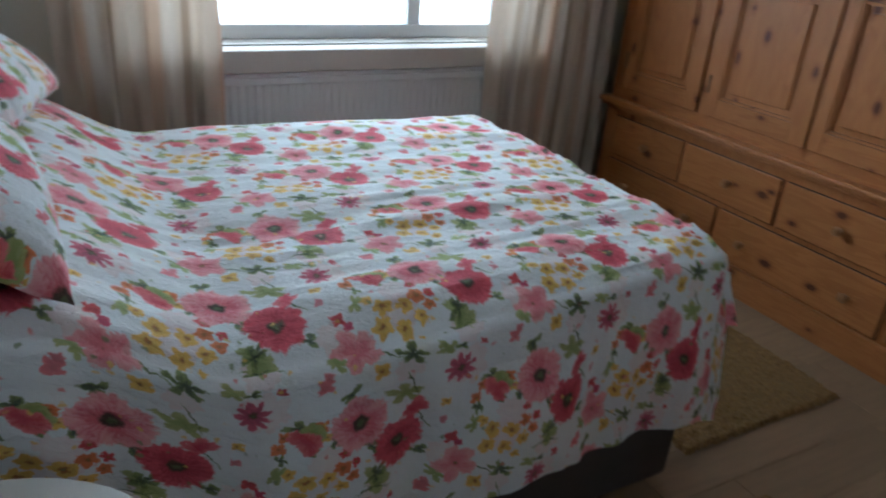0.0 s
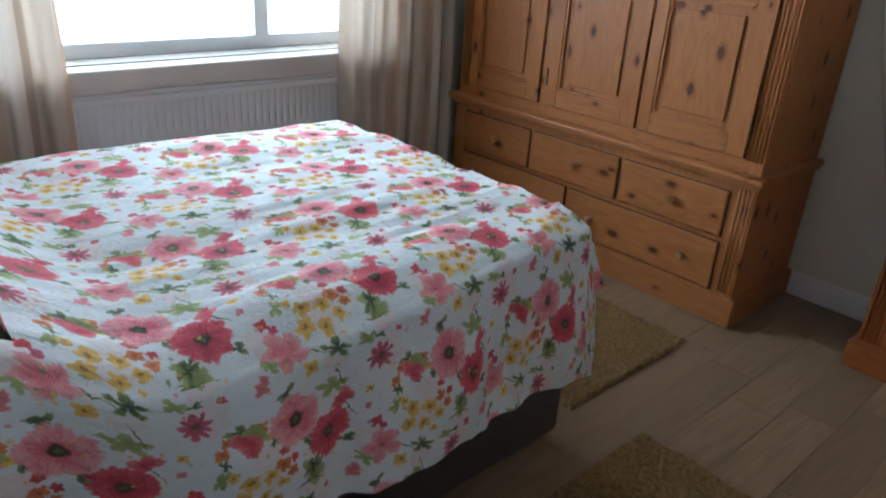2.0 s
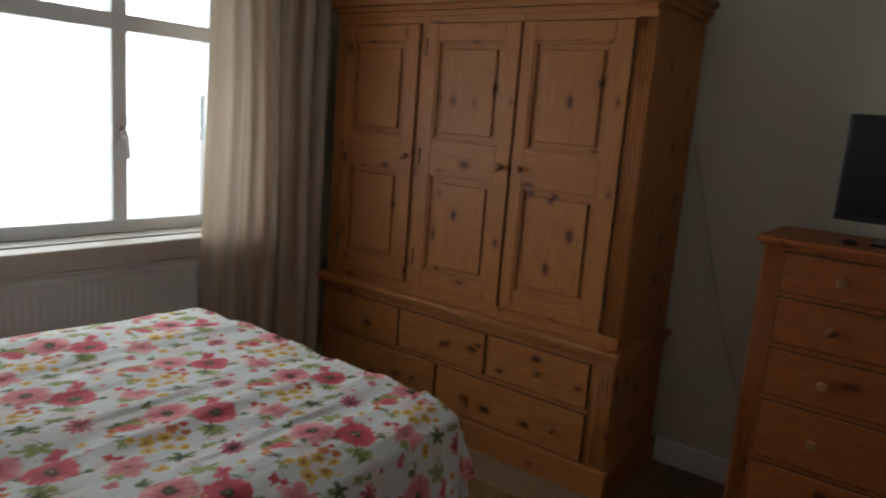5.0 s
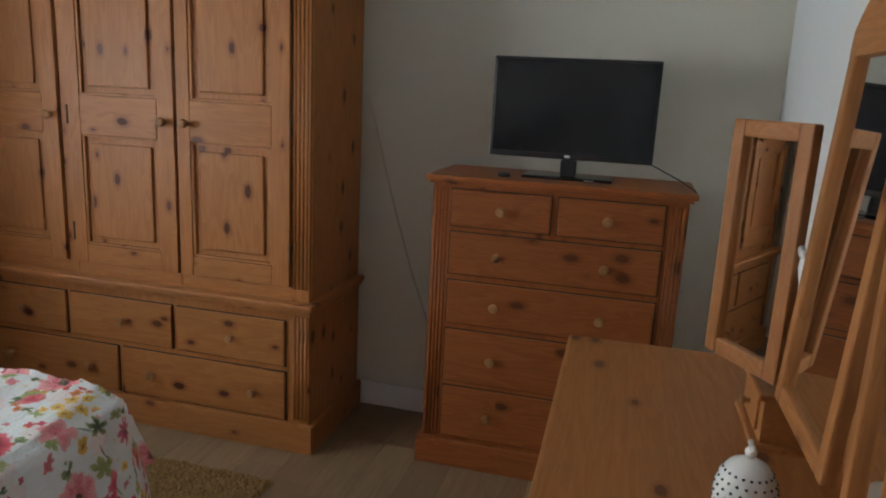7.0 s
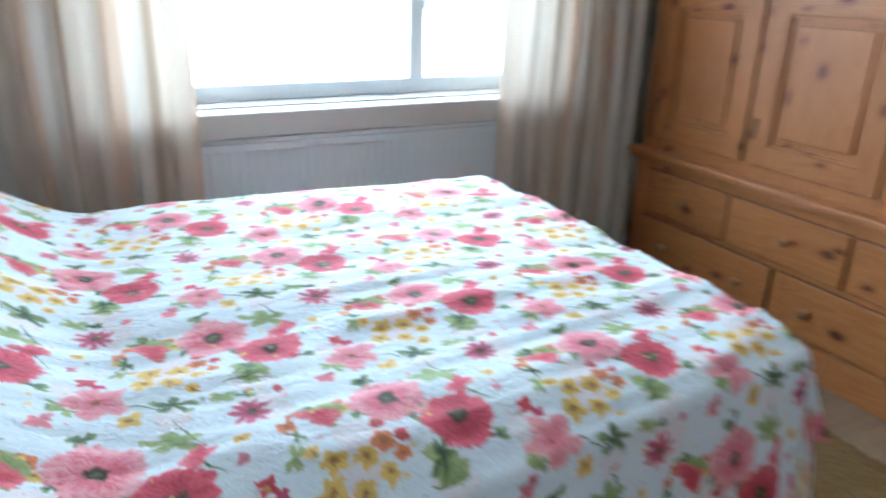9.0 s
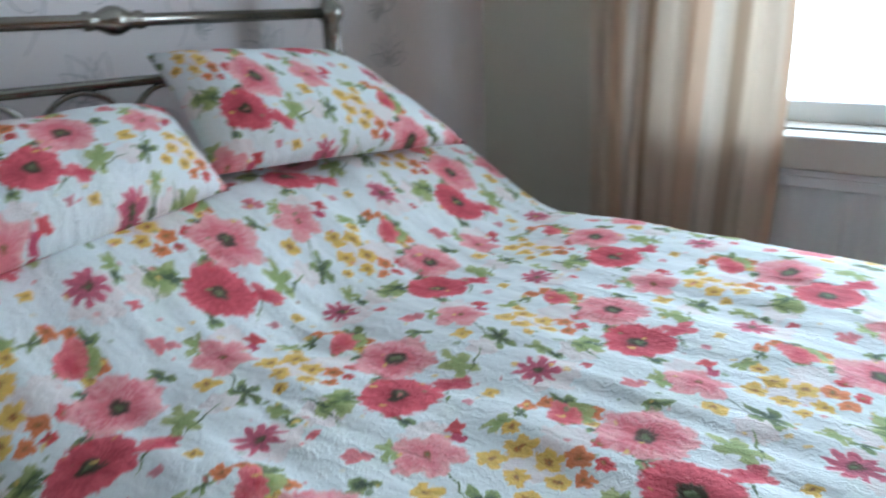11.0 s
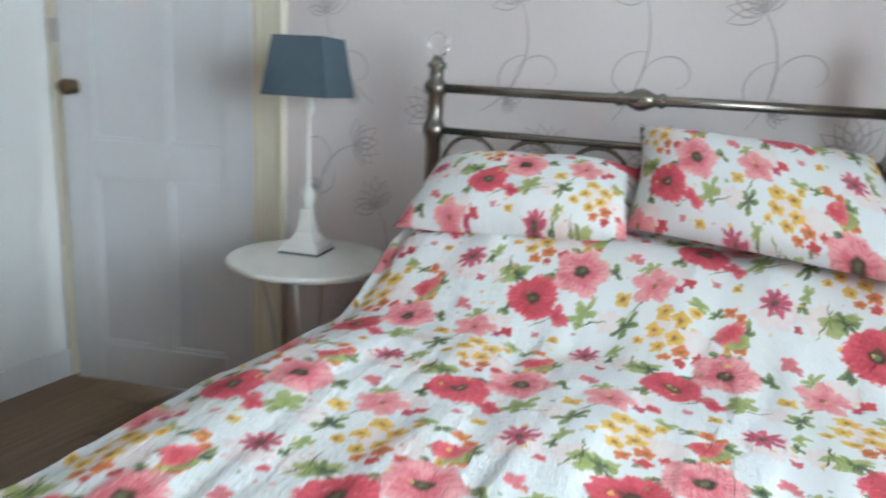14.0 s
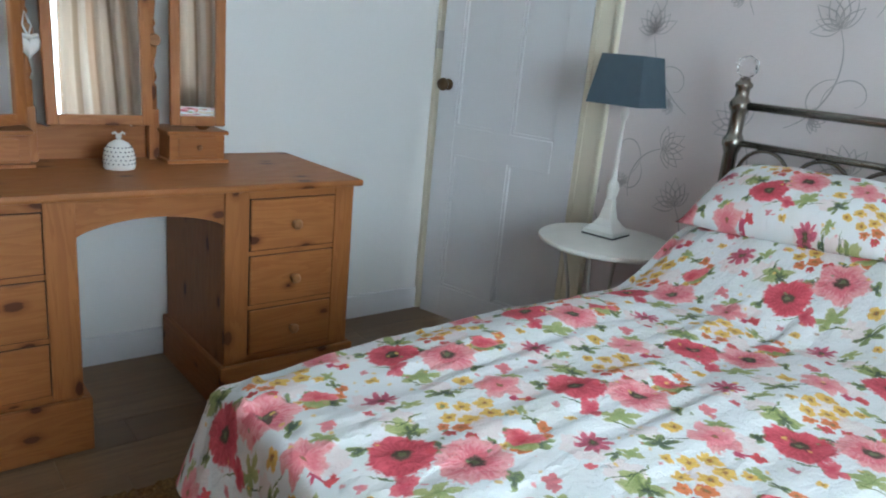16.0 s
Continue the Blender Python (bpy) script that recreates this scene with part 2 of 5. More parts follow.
def bloom_group():
    """One printed flower or leaf, laid in a half-drop repeat over what is already printed."""
    g = bpy.data.node_groups.new("printed_bloom", "ShaderNodeTree")
    face = g.interface
    for k, kind in (("Under", "Color"), ("U", "Float"), ("V", "Float"), ("Blot", "Float"), ("CX", "Float"), ("CY", "Float"), ("Radius", "Float"), ("Petals", "Float"), ("Depth", "Float"), ("Wide", "Float"), ("High", "Float"), ("Turn", "Float"), ("Alpha", "Float"), ("Heart", "Float"), ("Edge", "Color"), ("Core", "Color"), ("Ink", "Color")):
        face.new_socket(k, in_out="INPUT", socket_type="NodeSocket" + kind)
    face.new_socket("Over", in_out="OUTPUT", socket_type="NodeSocketColor")
    face.new_socket("V", in_out="OUTPUT", socket_type="NodeSocketFloat")
    n = Nodes("printed_bloom", g)
    gi, go = g.nodes.new("NodeGroupInput"), g.nodes.new("NodeGroupOutput")
    i = gi.outputs
    v = n.m("DIVIDE", n.m("SUBTRACT", i["V"], i["CY"]), PY)
    k = n.m("ROUND", n.m("MULTIPLY", v, 2.0))
    dv = n.m("MULTIPLY", n.m("SUBTRACT", v, n.m("MULTIPLY", k, 0.5)), PY)
    u = n.m("ADD", n.m("DIVIDE", n.m("SUBTRACT", i["U"], i["CX"]), PX), n.m("MULTIPLY", k, 0.5))
    du = n.m("MULTIPLY", n.m("SUBTRACT", u, n.m("ROUND", u)), PX)
    xyz = g.nodes.new("ShaderNodeCombineXYZ")
    n.put(xyz.inputs[0], du)
    n.put(xyz.inputs[1], dv)
    rot = n.node("ShaderNodeVectorRotate", Vector=xyz.outputs[0], Angle=i["Turn"])
    sep = n.node("ShaderNodeSeparateXYZ", Vector=rot.outputs[0])
    du, dv = n.m("DIVIDE", sep.outputs[0], i["Wide"]), n.m("DIVIDE", sep.outputs[1], i["High"])
    d = n.m("SQRT", n.m("ADD", n.m("MULTIPLY", du, du), n.m("MULTIPLY", dv, dv)))
    ang = n.m("ARCTAN2", dv, du)
    lobe = n.m("ABSOLUTE", n.m("SINE", n.m("MULTIPLY", ang, n.m("MULTIPLY", i["Petals"], 0.5))))
    frill = n.m("MULTIPLY", n.m("SINE", n.m("ADD", n.m("MULTIPLY", ang, 13.0), n.m("MULTIPLY", i["Blot"], 26.0))), 0.055)
    reach = n.m("ADD", n.m("SUBTRACT", 1.0, i["Depth"]), n.m("ADD", n.m("MULTIPLY", lobe, i["Depth"]), frill))
    e = n.m("DIVIDE", d, n.m("MULTIPLY", i["Radius"], reach))
    streak = n.m("MULTIPLY", n.m("SINE", n.m("ADD", n.m("MULTIPLY", ang, 23.0), n.m("MULTIPLY", i["Blot"], 22.0))), 0.16)
    wash = n.step(n.m("ADD", e, n.m("ADD", streak, n.m("MULTIPLY", n.m("SUBTRACT", i["Blot"], 0.5), 1.9))), 0.15, 1.05)
    col = n.mix(wash, i["Core"], i["Edge"])
    out = n.mix(n.step(e, 0.90, 1.04, i["Alpha"], 0.0), i["Under"], col)
    rim = n.m("MULTIPLY", n.step(e, n.m("MULTIPLY", i["Heart"], 0.75), n.m("MULTIPLY", i["Heart"], 1.25), 1.0, 0.0), n.step(i["Heart"], 0.0, 0.02, 0.0, 0.92))
    out = n.mix(rim, out, i["Ink"])
    eye = n.m("MULTIPLY", rim, n.step(e, n.m("MULTIPLY", i["Heart"], 0.3), n.m("MULTIPLY", i["Heart"], 0.5), 0.75, 0.0))
    out = n.mix(eye, out, (0.17, 0.20, 0.09))
    g.links.new(out, go.inputs[0])
    g.links.new(n.m("ADD", i["V"], n.m("MULTIPLY", out, 1e-7)), go.inputs[1])  # orders the layers
    return g


def poppy_cloth():
    """White cotton printed in watercolour with pairs of poppies, posies, buds and leaves."""
    group = bloom_group()
    n = Nodes("poppy_cotton")
    uvn = n.nt.nodes.new("ShaderNodeUVMap")
    uvn.uv_map = "cloth"
    uv = uvn.outputs[0]
    nz = n.node("ShaderNodeTexNoise", Vector=uv, Scale=38.0, Detail=4.0, Roughness=0.65)
    sub = n.nt.nodes.new("ShaderNodeVectorMath")
    sub.operation = "SUBTRACT"
    n.put(sub.inputs[0], nz.outputs[1])
    sub.inputs[1].default_value = (0.5, 0.5, 0.5)
    q = n.add(uv, n.scaled(sub.outputs[0], (0.028, 0.028, 0)))
    sep = n.nt.nodes.new("ShaderNodeSeparateXYZ")
    n.put(sep.inputs[0], q)
    fine = n.noise(uv, 260.0, 2.0)
    blot = n.noise(uv, 34.0, 4.0, 0.65)
    white, sage, blush = (0.76, 0.775, 0.775), (0.66, 0.70, 0.60), (0.78, 0.64, 0.62)
    state = [n.mix(n.step(n.noise(uv, 9.0, 3.0), 0.50, 0.72, 0.0, 0.35), white, sage), sep.outputs[1]]
    RX, RY = 1.163, 1.510

    def bloom(dx, dy, r, petals, depth, edge, core, heart=0.0, ink=(0.05, 0.055, 0.03), wide=1.0, high=1.0, turn=0.0, alpha=0.95):
        b = n.nt.nodes.new("ShaderNodeGroup")
        b.node_tree = group
        for k, v in dict(Under=state[0], U=sep.outputs[0], V=state[1], Blot=blot, CX=RX + dx, CY=RY + dy, Radius=r * 0.88, Petals=float(petals), Depth=depth, Wide=wide, High=high, Turn=turn, Alpha=alpha, Heart=heart, Edge=edge, Core=core, Ink=ink).items():
            n.put(b.inputs[k], v)
        state[:] = b.outputs[0], b.outputs[1]

    green, deep, lime = (0.27, 0.33, 0.10), (0.055, 0.085, 0.045), (0.42, 0.44, 0.17)
    yellow, orange, scarlet = (0.80, 0.50, 0.09), (0.74, 0.20, 0.05), (0.66, 0.05, 0.06)
    # pale washes under the flowers
    for dx, dy, r in ((0.14, 0.15, 0.052), (-0.15, 0.02, 0.04), (-0.05, -0.09, 0.04), (0.09, -0.05, 0.04), (0.02, 0.17, 0.035), (-0.16, -0.03, 0.045)):
        bloom(dx, dy, r, 7, 0.25, blush, (0.80, 0.70, 0.67), alpha=0.75)
    # broad soft leaves, then dark narrow ones
    for dx, dy, r, p, tn, a, b in ((0.013, 0.112, 0.040, 5, 0.4, lime, green), (-0.050, -0.065, 0.038, 3, 1.0, lime, green), (-0.187, 0.102, 0.030, 5, 0.2, green, deep), (0.150, 0.010, 0.022, 4, 2.0, lime, green), (0.075, -0.100, 0.024, 5, 0.8, lime, green), (-0.095, 0.150, 0.022, 3, 2.4, green, deep), (-0.10, -0.12, 0.022, 4, 0.3, lime, green)):
        bloom(dx, dy, r, p, 0.62, a, b, wide=1.3, high=0.75, turn=tn)
    for dx, dy, r, p, tn in ((0.024, 0.200, 0.034, 5, 0.5), (-0.050, -0.050, 0.030, 5, 2.2), (0.045, -0.045, 0.022, 3, 0.2), (-0.060, 0.030, 0.030, 4, 0.9), (0.125, 0.195, 0.016, 3, 0.0), (-0.13, 0.06, 0.020, 3, 1.4), (0.16, 0.045, 0.018, 4, 1.2), (-0.175, 0.055, 0.018, 3, 0.5)):
        bloom(dx, dy, r, p, 0.78, green, deep, wide=1.3, high=0.75, turn=tn)
    # stalks
    for dx, dy, tn in ((-0.045, -0.085, 0.35), (-0.062, -0.080, -0.15), (0.045, 0.045, 0.9), (0.03, 0.13, 1.2), (-0.025, 0.215, 0.5)):
        bloom(dx, dy, 0.036, 2, 0.1, green, deep, wide=1.3, high=0.055, turn=tn)
    # the posy of yellow and orange
    for dx, dy, r, c in ((-0.205, -0.050, 0.024, yellow), (-0.165, -0.062, 0.021, yellow), (-0.190, -0.015, 0.023, yellow), (-0.150, -0.020, 0.022, yellow), (-0.125, -0.048, 0.018, yellow), (-0.120, -0.005, 0.020, orange), (-0.100, -0.030, 0.016, orange), (-0.138, -0.085, 0.014, yellow), (-0.092, -0.002, 0.014, scarlet), (-0.115, 0.028, 0.015, scarlet), (-0.215, 0.008, 0.015, yellow)):
        bloom(dx, dy, r, 5, 0.32, c, tuple(v * 0.8 for v in c), 0.28, (0.40, 0.13, 0.03))
    for dx, dy, r, c in ((-0.036, 0.183, 0.022, yellow), (0.155, 0.070, 0.017, orange), (0.168, 0.092, 0.014, orange), (-0.152, 0.098, 0.016, orange), (-0.145, 0.075, 0.013, yellow), (0.095, 0.075, 0.014, yellow)):
        bloom(dx, dy, r, 4, 0.35, c, tuple(v * 0.75 for v in c), 0.25, (0.36, 0.12, 0.03))
    # small reds and pinks
    for dx, dy, r, c in ((0.107, -0.016, 0.017, scarlet), (0.122, -0.034, 0.013, (0.60, 0.05, 0.12)), (-0.141, 0.182, 0.019, (0.76, 0.20, 0.22)), (0.060, -0.125, 0.013, (0.72, 0.22, 0.24)), (0.088, 0.035, 0.011, (0.70, 0.25, 0.28)), (-0.02, -0.13, 0.012, (0.66, 0.10, 0.12))):
        bloom(dx, dy, r, 4, 0.4, c, tuple(v * 0.8 for v in c))
    # bud with its green cup
    bloom(-0.168, 0.090, 0.024, 0, 0.0, lime, green, wide=1.2, high=0.8, turn=0.7)
    bloom(-0.182, 0.074, 0.033, 3, 0.25, (0.76, 0.18, 0.20), (0.60, 0.04, 0.07), wide=1.25, high=0.8, turn=0.7)
    # loose pink flower
    bloom(0.117, -0.083, 0.054, 5, 0.36, (0.80, 0.36, 0.36), (0.70, 0.16, 0.19), 0.13, (0.30, 0.10, 0.04))
    # maroon flower with a pale skirt
    bloom(0.122, 0.148, 0.038, 9, 0.50, (0.62, 0.07, 0.14), (0.34, 0.02, 0.07), 0.26, (0.09, 0.07, 0.03), alpha=0.9)
    # the red poppy, its fallen petals, and the pink poppy that overlaps it
    bloom(0.036, 0.066, 0.030, 4, 0.4, (0.74, 0.16, 0.19), (0.58, 0.03, 0.07), wide=1.3, high=0.8, turn=2.4)
    bloom(0.0, 0.0, 0.066, 3, 0.13, (0.70, 0.075, 0.115), (0.46, 0.014, 0.038), 0.26, turn=0.5)
    bloom(-0.080, 0.080, 0.070, 5, 0.12, (0.82, 0.36, 0.37), (0.68, 0.11, 0.15), 0.26, turn=0.2)
    col = state[0]
    # brushed speckle
    vo = n.node("ShaderNodeTexVoronoi", Vector=q, Scale=46.0)
    pk = n.nt.nodes.new("ShaderNodeSeparateColor")
    n.put(pk.inputs[0], vo.outputs["Color"])
    few = n.m("MULTIPLY", n.step(pk.outputs[0], 0.66, 0.70), n.step(vo.outputs["Distance"], 0.14, 0.26, 0.8, 0.0))
    tint = n.mix(n.step(pk.outputs[1], 0.5, 0.55), (0.70, 0.22, 0.22), (0.22, 0.27, 0.12))
    tint = n.mix(n.step(pk.outputs[2], 0.75, 0.78), tint, (0.78, 0.52, 0.14))
    col = n.mix(few, col, tint)
    crease = n.noise(n.scaled(n.add(uv, n.scaled(sub.outputs[0], (0.05, 0.05, 0))), (2.0, 11.0, 1)), 2.0, 4.0, 0.6)
    n.bump(n.m("ADD", n.m("MULTIPLY", fine, 0.03), crease), 0.65, 0.022)
    return n.end(col, 0.85)


POPPY = poppy_cloth()

# ---- building helpers ----


def box(bm, x0, x1, y0, y1, z0, z1, bevel=0.0):
    vs = [bm.verts.new((x, y, z)) for x in (x0, x1) for y in (y0, y1) for z in (z0, z1)]
    fs = [bm.faces.new([vs[i] for i in f]) for f in ((0, 1, 3, 2), (4, 6, 7, 5), (0, 4, 5, 1), (2, 3, 7, 6), (0, 2, 6, 4), (1, 5, 7, 3))]
    if bevel:
        es = list({e for f in fs for e in f.edges})
        bmesh.ops.bevel(bm, geom=es, offset=bevel, segments=2, affect="EDGES", profile=0.6)


def lathe(bm, profile, at=(0, 0, 0), segs=20, axis=None, caps=True):
    """Turn (radius, height) pairs round z, or round another axis by the matrix given."""
    m = Matrix.Translation(at) @ (axis if axis is not None else Matrix())
    rings = [[bm.verts.new(m @ Vector((r * math.cos(2 * math.pi * i / segs), r * math.sin(2 * math.pi * i / segs), z))) for i in range(segs)] for r, z in profile]
    for a, b in zip(rings, rings[1:]):
        for i in range(segs):
            bm.faces.new((a[i], a[(i + 1) % segs], b[(i + 1) % segs], b[i])).smooth = True
    if caps:
        bm.faces.new(rings[0][::-1])
        bm.faces.new(rings[-1])


def tube(bm, pts, r, segs=8, flat=None):
    pts = [Vector(p) for p in pts]
    rings = []
    up = Vector((0.13, 0.21, 0.97))
    for i, p in enumerate(pts):
        d = (pts[min(i + 1, len(pts) - 1)] - pts[max(i - 1, 0)]).normalized()
        a = d.cross(up).normalized()
        b = d.cross(a)
        rings.append([bm.verts.new(p + r * (a * math.cos(2 * math.pi * k / segs) + b * math.sin(2 * math.pi * k / segs))) for k in range(segs)])
    for a, b in zip(rings, rings[1:]):
        for k in range(segs):
            bm.faces.new((a[k], b[k], b[(k + 1) % segs], a[(k + 1) % segs])).smooth = True
    bm.faces.new(rings[0])
    bm.faces.new(rings[-1][::-1])


def finish(bm):
    bmesh.ops.recalc_face_normals(bm, faces=bm.faces)


def mesh_of(name, bm, mat):
    finish(bm)
    me = bpy.data.meshes.new(name)
    bm.to_mesh(me)
    bm.free()
    me.materials.append(mat)
    return me


def solid(name, bm, mat, label="", category="", group="", kind=""):
    return tagged(new(name, mesh_of(name, bm, mat)), label, category, group, kind)


def thing(name, at, label, category, group=""):
    e = new(name)
    e.empty_display_size = 0.1
    e.matrix_basis = Matrix.Translation(at)
    return tagged(e, label, category, group)


def part(name, bm, mat, parent, label="", kind=""):
    ob = new(name, mesh_of(name, bm, mat))
    ob.parent = parent
    if parent.type == "EMPTY":
        ob.matrix_parent_inverse = parent.matrix_basis.inverted()
    return tagged(ob, label, "", "", kind)


def pbox(name, parent, mat, x0, x1, y0, y1, z0, z1, bevel=0.003, label=""):
    bm = bmesh.new()
    box(bm, x0, x1, y0, y1, z0, z1, bevel)
    return part(name, bm, mat, parent, label)


TURN_X = Matrix.Rotation(radians(-90), 4, "Y")   # +z to -x
TURN_Y = Matrix.Rotation(radians(-90), 4, "X")   # +z to +y
KNOB_PROFILE = [(0.008, 0), (0.010, 0.004), (0.007, 0.010), (0.009, 0.015), (0.016, 0.020), (0.018, 0.026), (0.015, 0.033), (0.008, 0.036)]


def knob(parent, at, turn, mat=None, scale=1.0):
    bm = bmesh.new()
    lathe(bm, [(r * scale, z * scale) for r, z in KNOB_PROFILE], at, 14, turn)
    return part("knob", bm, mat or KNOB, parent)


# ---- structure ----
WX, EX, SY, NY, H = -0.17, 3.27, -0.48, 3.06, 2.38
T = 0.2
FZ = -0.016
WIN = (0.62, 2.32, 0.835, 2.02)


def wall_box(name, mat, *b, label=""):
    bm = bmesh.new()
    box(bm, *b)
    return solid(name, bm, mat, label, "wall", "", "structure")


wall_box("wall_east", WALL, EX, EX + T, SY, NY, FZ, H, label="plain beige painted wall behind the pine furniture")
wall_box("wall_south", WALL_S, WX - T, EX + T, SY - T, SY, FZ, H, label="plain pale painted wall behind the dressing table")
bm = bmesh.new()
D0, D1, DH = -0.415, 0.335, 2.03
for b in ((SY, D0, FZ, H), (D1, NY, FZ, H), (D0, D1, DH, H)):
    box(bm, WX - T, WX, *b)
solid("wall_west", bm, PAPER, "pinkish white papered wall with drawn flowers", "wall", "", "structure")
bm = bmesh.new()
x0, x1, z0, z1 = WIN
for b in ((WX - T, x0, FZ, H), (x1, EX + T, FZ, H), (x0, x1, FZ, z0), (x0, x1, z1, H)):
    box(bm, b[0], b[1], NY, NY + 0.25, b[2], b[3])
solid("wall_north", bm, WALL, "beige painted wall with the window", "wall", "", "structure")
wall_box("ceiling", CEIL, WX - T, EX + T, SY - T, NY + 0.25, H, H + 0.1, label="plain white ceiling")
bm = bmesh.new()
box(bm, WX - T, EX + T, SY - T, NY + 0.25, -0.12, FZ - 0.004)
floor = solid("floor", bm, GREY, "pale oak plank floor", "floor", "", "structure")
# hall beyond the door
wall_box("wall_hall", WALL_S, WX - 1.3, WX - 1.2, -1.3, 1.2, FZ, H, label="pale wall of the landing")

for nm, b in (("baseboard_east", (EX - 0.016, EX, SY, NY, FZ, 0.095)), ("baseboard_south", (-0.0015, EX - 0.016, SY, SY + 0.016, FZ, 0.095)), ("baseboard_west", (WX, WX + 0.016, D1 + 0.112, NY, FZ, 0.095)), ("baseboard_north", (WX + 0.016, EX - 0.016, NY - 0.016, NY, FZ, 0.095))):
    bm = bmesh.new()
    box(bm, *b, 0.003)
    solid(nm, bm, GLOSS, "white gloss skirting board", "skirting board", "", "structure")

# door frame
bm = bmesh.new()
box(bm, WX - T, WX - 0.002, D1 - 0.03, D1 - 0.001, FZ, DH - 0.03)
box(bm, WX - T, WX - 0.002, D0 + 0.001, D0 + 0.03, FZ, DH - 0.03)
box(bm, WX - T, WX - 0.002, D0 + 0.001, D1 - 0.001, DH - 0.03, DH - 0.001)
box(bm, WX, WX + 0.018, D1 - 0.02, D1 + 0.088, FZ, DH + 0.05, 0.004)
box(bm, WX, WX + 0.027, D1 + 0.0885, D1 + 0.110, FZ, DH + 0.07, 0.007)
box(bm, WX + 0.0182, WX + 0.024, D1 - 0.005, D1 + 0.012, FZ, DH + 0.03, 0.002)
box(bm, WX, -0.052, SY, D0 + 0.02, FZ, DH + 0.05, 0.006)
box(bm, -0.0518, -0.002, SY, -0.455, FZ, DH + 0.05, 0.005)
box(bm, WX, WX + 0.018, D0 + 0.021, D1 - 0.021, DH - 0.02, DH + 0.05, 0.004)
solid("door_frame", bm, CREAM, "cream gloss door frame with architrave", "door frame", "", "structure")

# the door, ajar
door = tagged(new("door_1"), "white panelled door standing ajar with a bronze knob", "door", "", "structure")
DW = 0.72


def door_part(name, boxes, mat, bevel=0.003, parent=None, label=""):
    bm = bmesh.new()
    for b in boxes:
        box(bm, *b, bevel)
    return part(name, bm, mat, parent or door, label)


door_part("stile", [(0, 0.105, -0.02, 0.02, 0.01, 1.98)], GLOSS)
door_part("stile", [(DW - 0.105, DW, -0.02, 0.02, 0.01, 1.98)], GLOSS)
door_part("muntin", [(DW / 2 - 0.045, DW / 2 + 0.045, -0.019, 0.019, 0.16, 1.86)], GLOSS)
for a, b in ((0.01, 0.16), (0.80, 0.93), (1.86, 1.98)):
    door_part("rail", [(0.106, DW - 0.106, -0.0195, 0.0195, a, b)], GLOSS)
for a, b in ((0.161, 0.799), (0.931, 1.859)):
    for u0, u1 in ((0.106, DW / 2 - 0.046), (DW / 2 + 0.046, DW - 0.106)):
        door_part("panel", [(u0, u1, -0.003, 0.003, a, b)], GLOSS, 0.0)
        door_part("moulding", [(u0, u0 + 0.012, -0.014, 0.014, a, b), (u1 - 0.012, u1, -0.014, 0.014, a, b), (u0 + 0.012, u1 - 0.012, -0.0138, 0.0138, a, a + 0.012), (u0 + 0.012, u1 - 0.012, -0.0138, 0.0138, b - 0.012, b)], GLOSS, 0.0)
bm = bmesh.new()
ky = Matrix.Rotation(radians(90), 4, "X")
lathe(bm, [(0.026, 0), (0.026, 0.004), (0.010, 0.008), (0.010, 0.022), (0.024, 0.030), (0.029, 0.042), (0.024, 0.054), (0.010, 0.058)], (DW - 0.05, -0.02, 1.11), 20, ky)
lathe(bm, [(0.026, 0), (0.026, 0.004), (0.010, 0.008), (0.010, 0.022), (0.024, 0.030), (0.029, 0.042), (0.024, 0.054), (0.010, 0.058)], (DW - 0.05, 0.02, 1.11), 20, TURN_Y)
part("door_handle", bm, BRASS, door, "round bronze door knob")
door.matrix_basis = pose(-0.17, 0.31, 0, 0, 0, math.degrees(math.atan2(-0.70, 0.18)))

bm = bmesh.new()
box(bm, -0.072, 0.012, -0.4548, -0.443, 1.262, 1.342, 0.003)
sw = solid("light_switch", bm, SILL, "cream plastic light switch on the pale wall", "light switch")
bm = bmesh.new()
box(bm, -0.041, -0.019, -0.4428, -0.439, 1.287, 1.317, 0.002)
part("rocker", bm, GLOSS, sw)

# ---- window ----
win = tagged(new("window_1"), "white framed window with a top light, daylight outside", "window", "", "structure")
fy0, fy1 = NY + 0.12, NY + 0.18


def wbox(name, *b, mat=None):
    bm = bmesh.new()
    box(bm, *b, 0.004)
    return part(name, bm, mat or UPVC, win)


wbox("window_frame", x0, x0 + 0.06, fy0, fy1, z0, z1)
wbox("window_frame", x1 - 0.06, x1, fy0, fy1, z0, z1)
wbox("window_frame", x0 + 0.06, x1 - 0.06, fy0, fy1, z0, z0 + 0.06)
wbox("window_frame", x0 + 0.06, x1 - 0.06, fy0, fy1, z1 - 0.06, z1)
MX = 1.80
wbox("mullion", MX - 0.035, MX + 0.035, fy0 + 0.001, fy1 - 0.001, z0 + 0.06, z1 - 0.06)
wbox("transom", x0 + 0.06, MX - 0.035, fy0 + 0.002, fy1 - 0.002, 1.715, 1.785)
wbox("transom", MX + 0.035, x1 - 0.06, fy0 + 0.002, fy1 - 0.002, 1.715, 1.785)
for a, b in ((x0 + 0.06, MX - 0.035), (MX + 0.035, x1 - 0.06)):
    for c, d in ((z0 + 0.06, 1.715), (1.785, z1 - 0.06)):
        p = wbox("pane", a, b, NY + 0.148, NY + 0.152, c, d, mat=PANE)
        p.visible_shadow = False
bm = bmesh.new()
box(bm, MX - 0.012, MX + 0.012, fy0 - 0.012, fy0, 1.25, 1.31, 0.003)
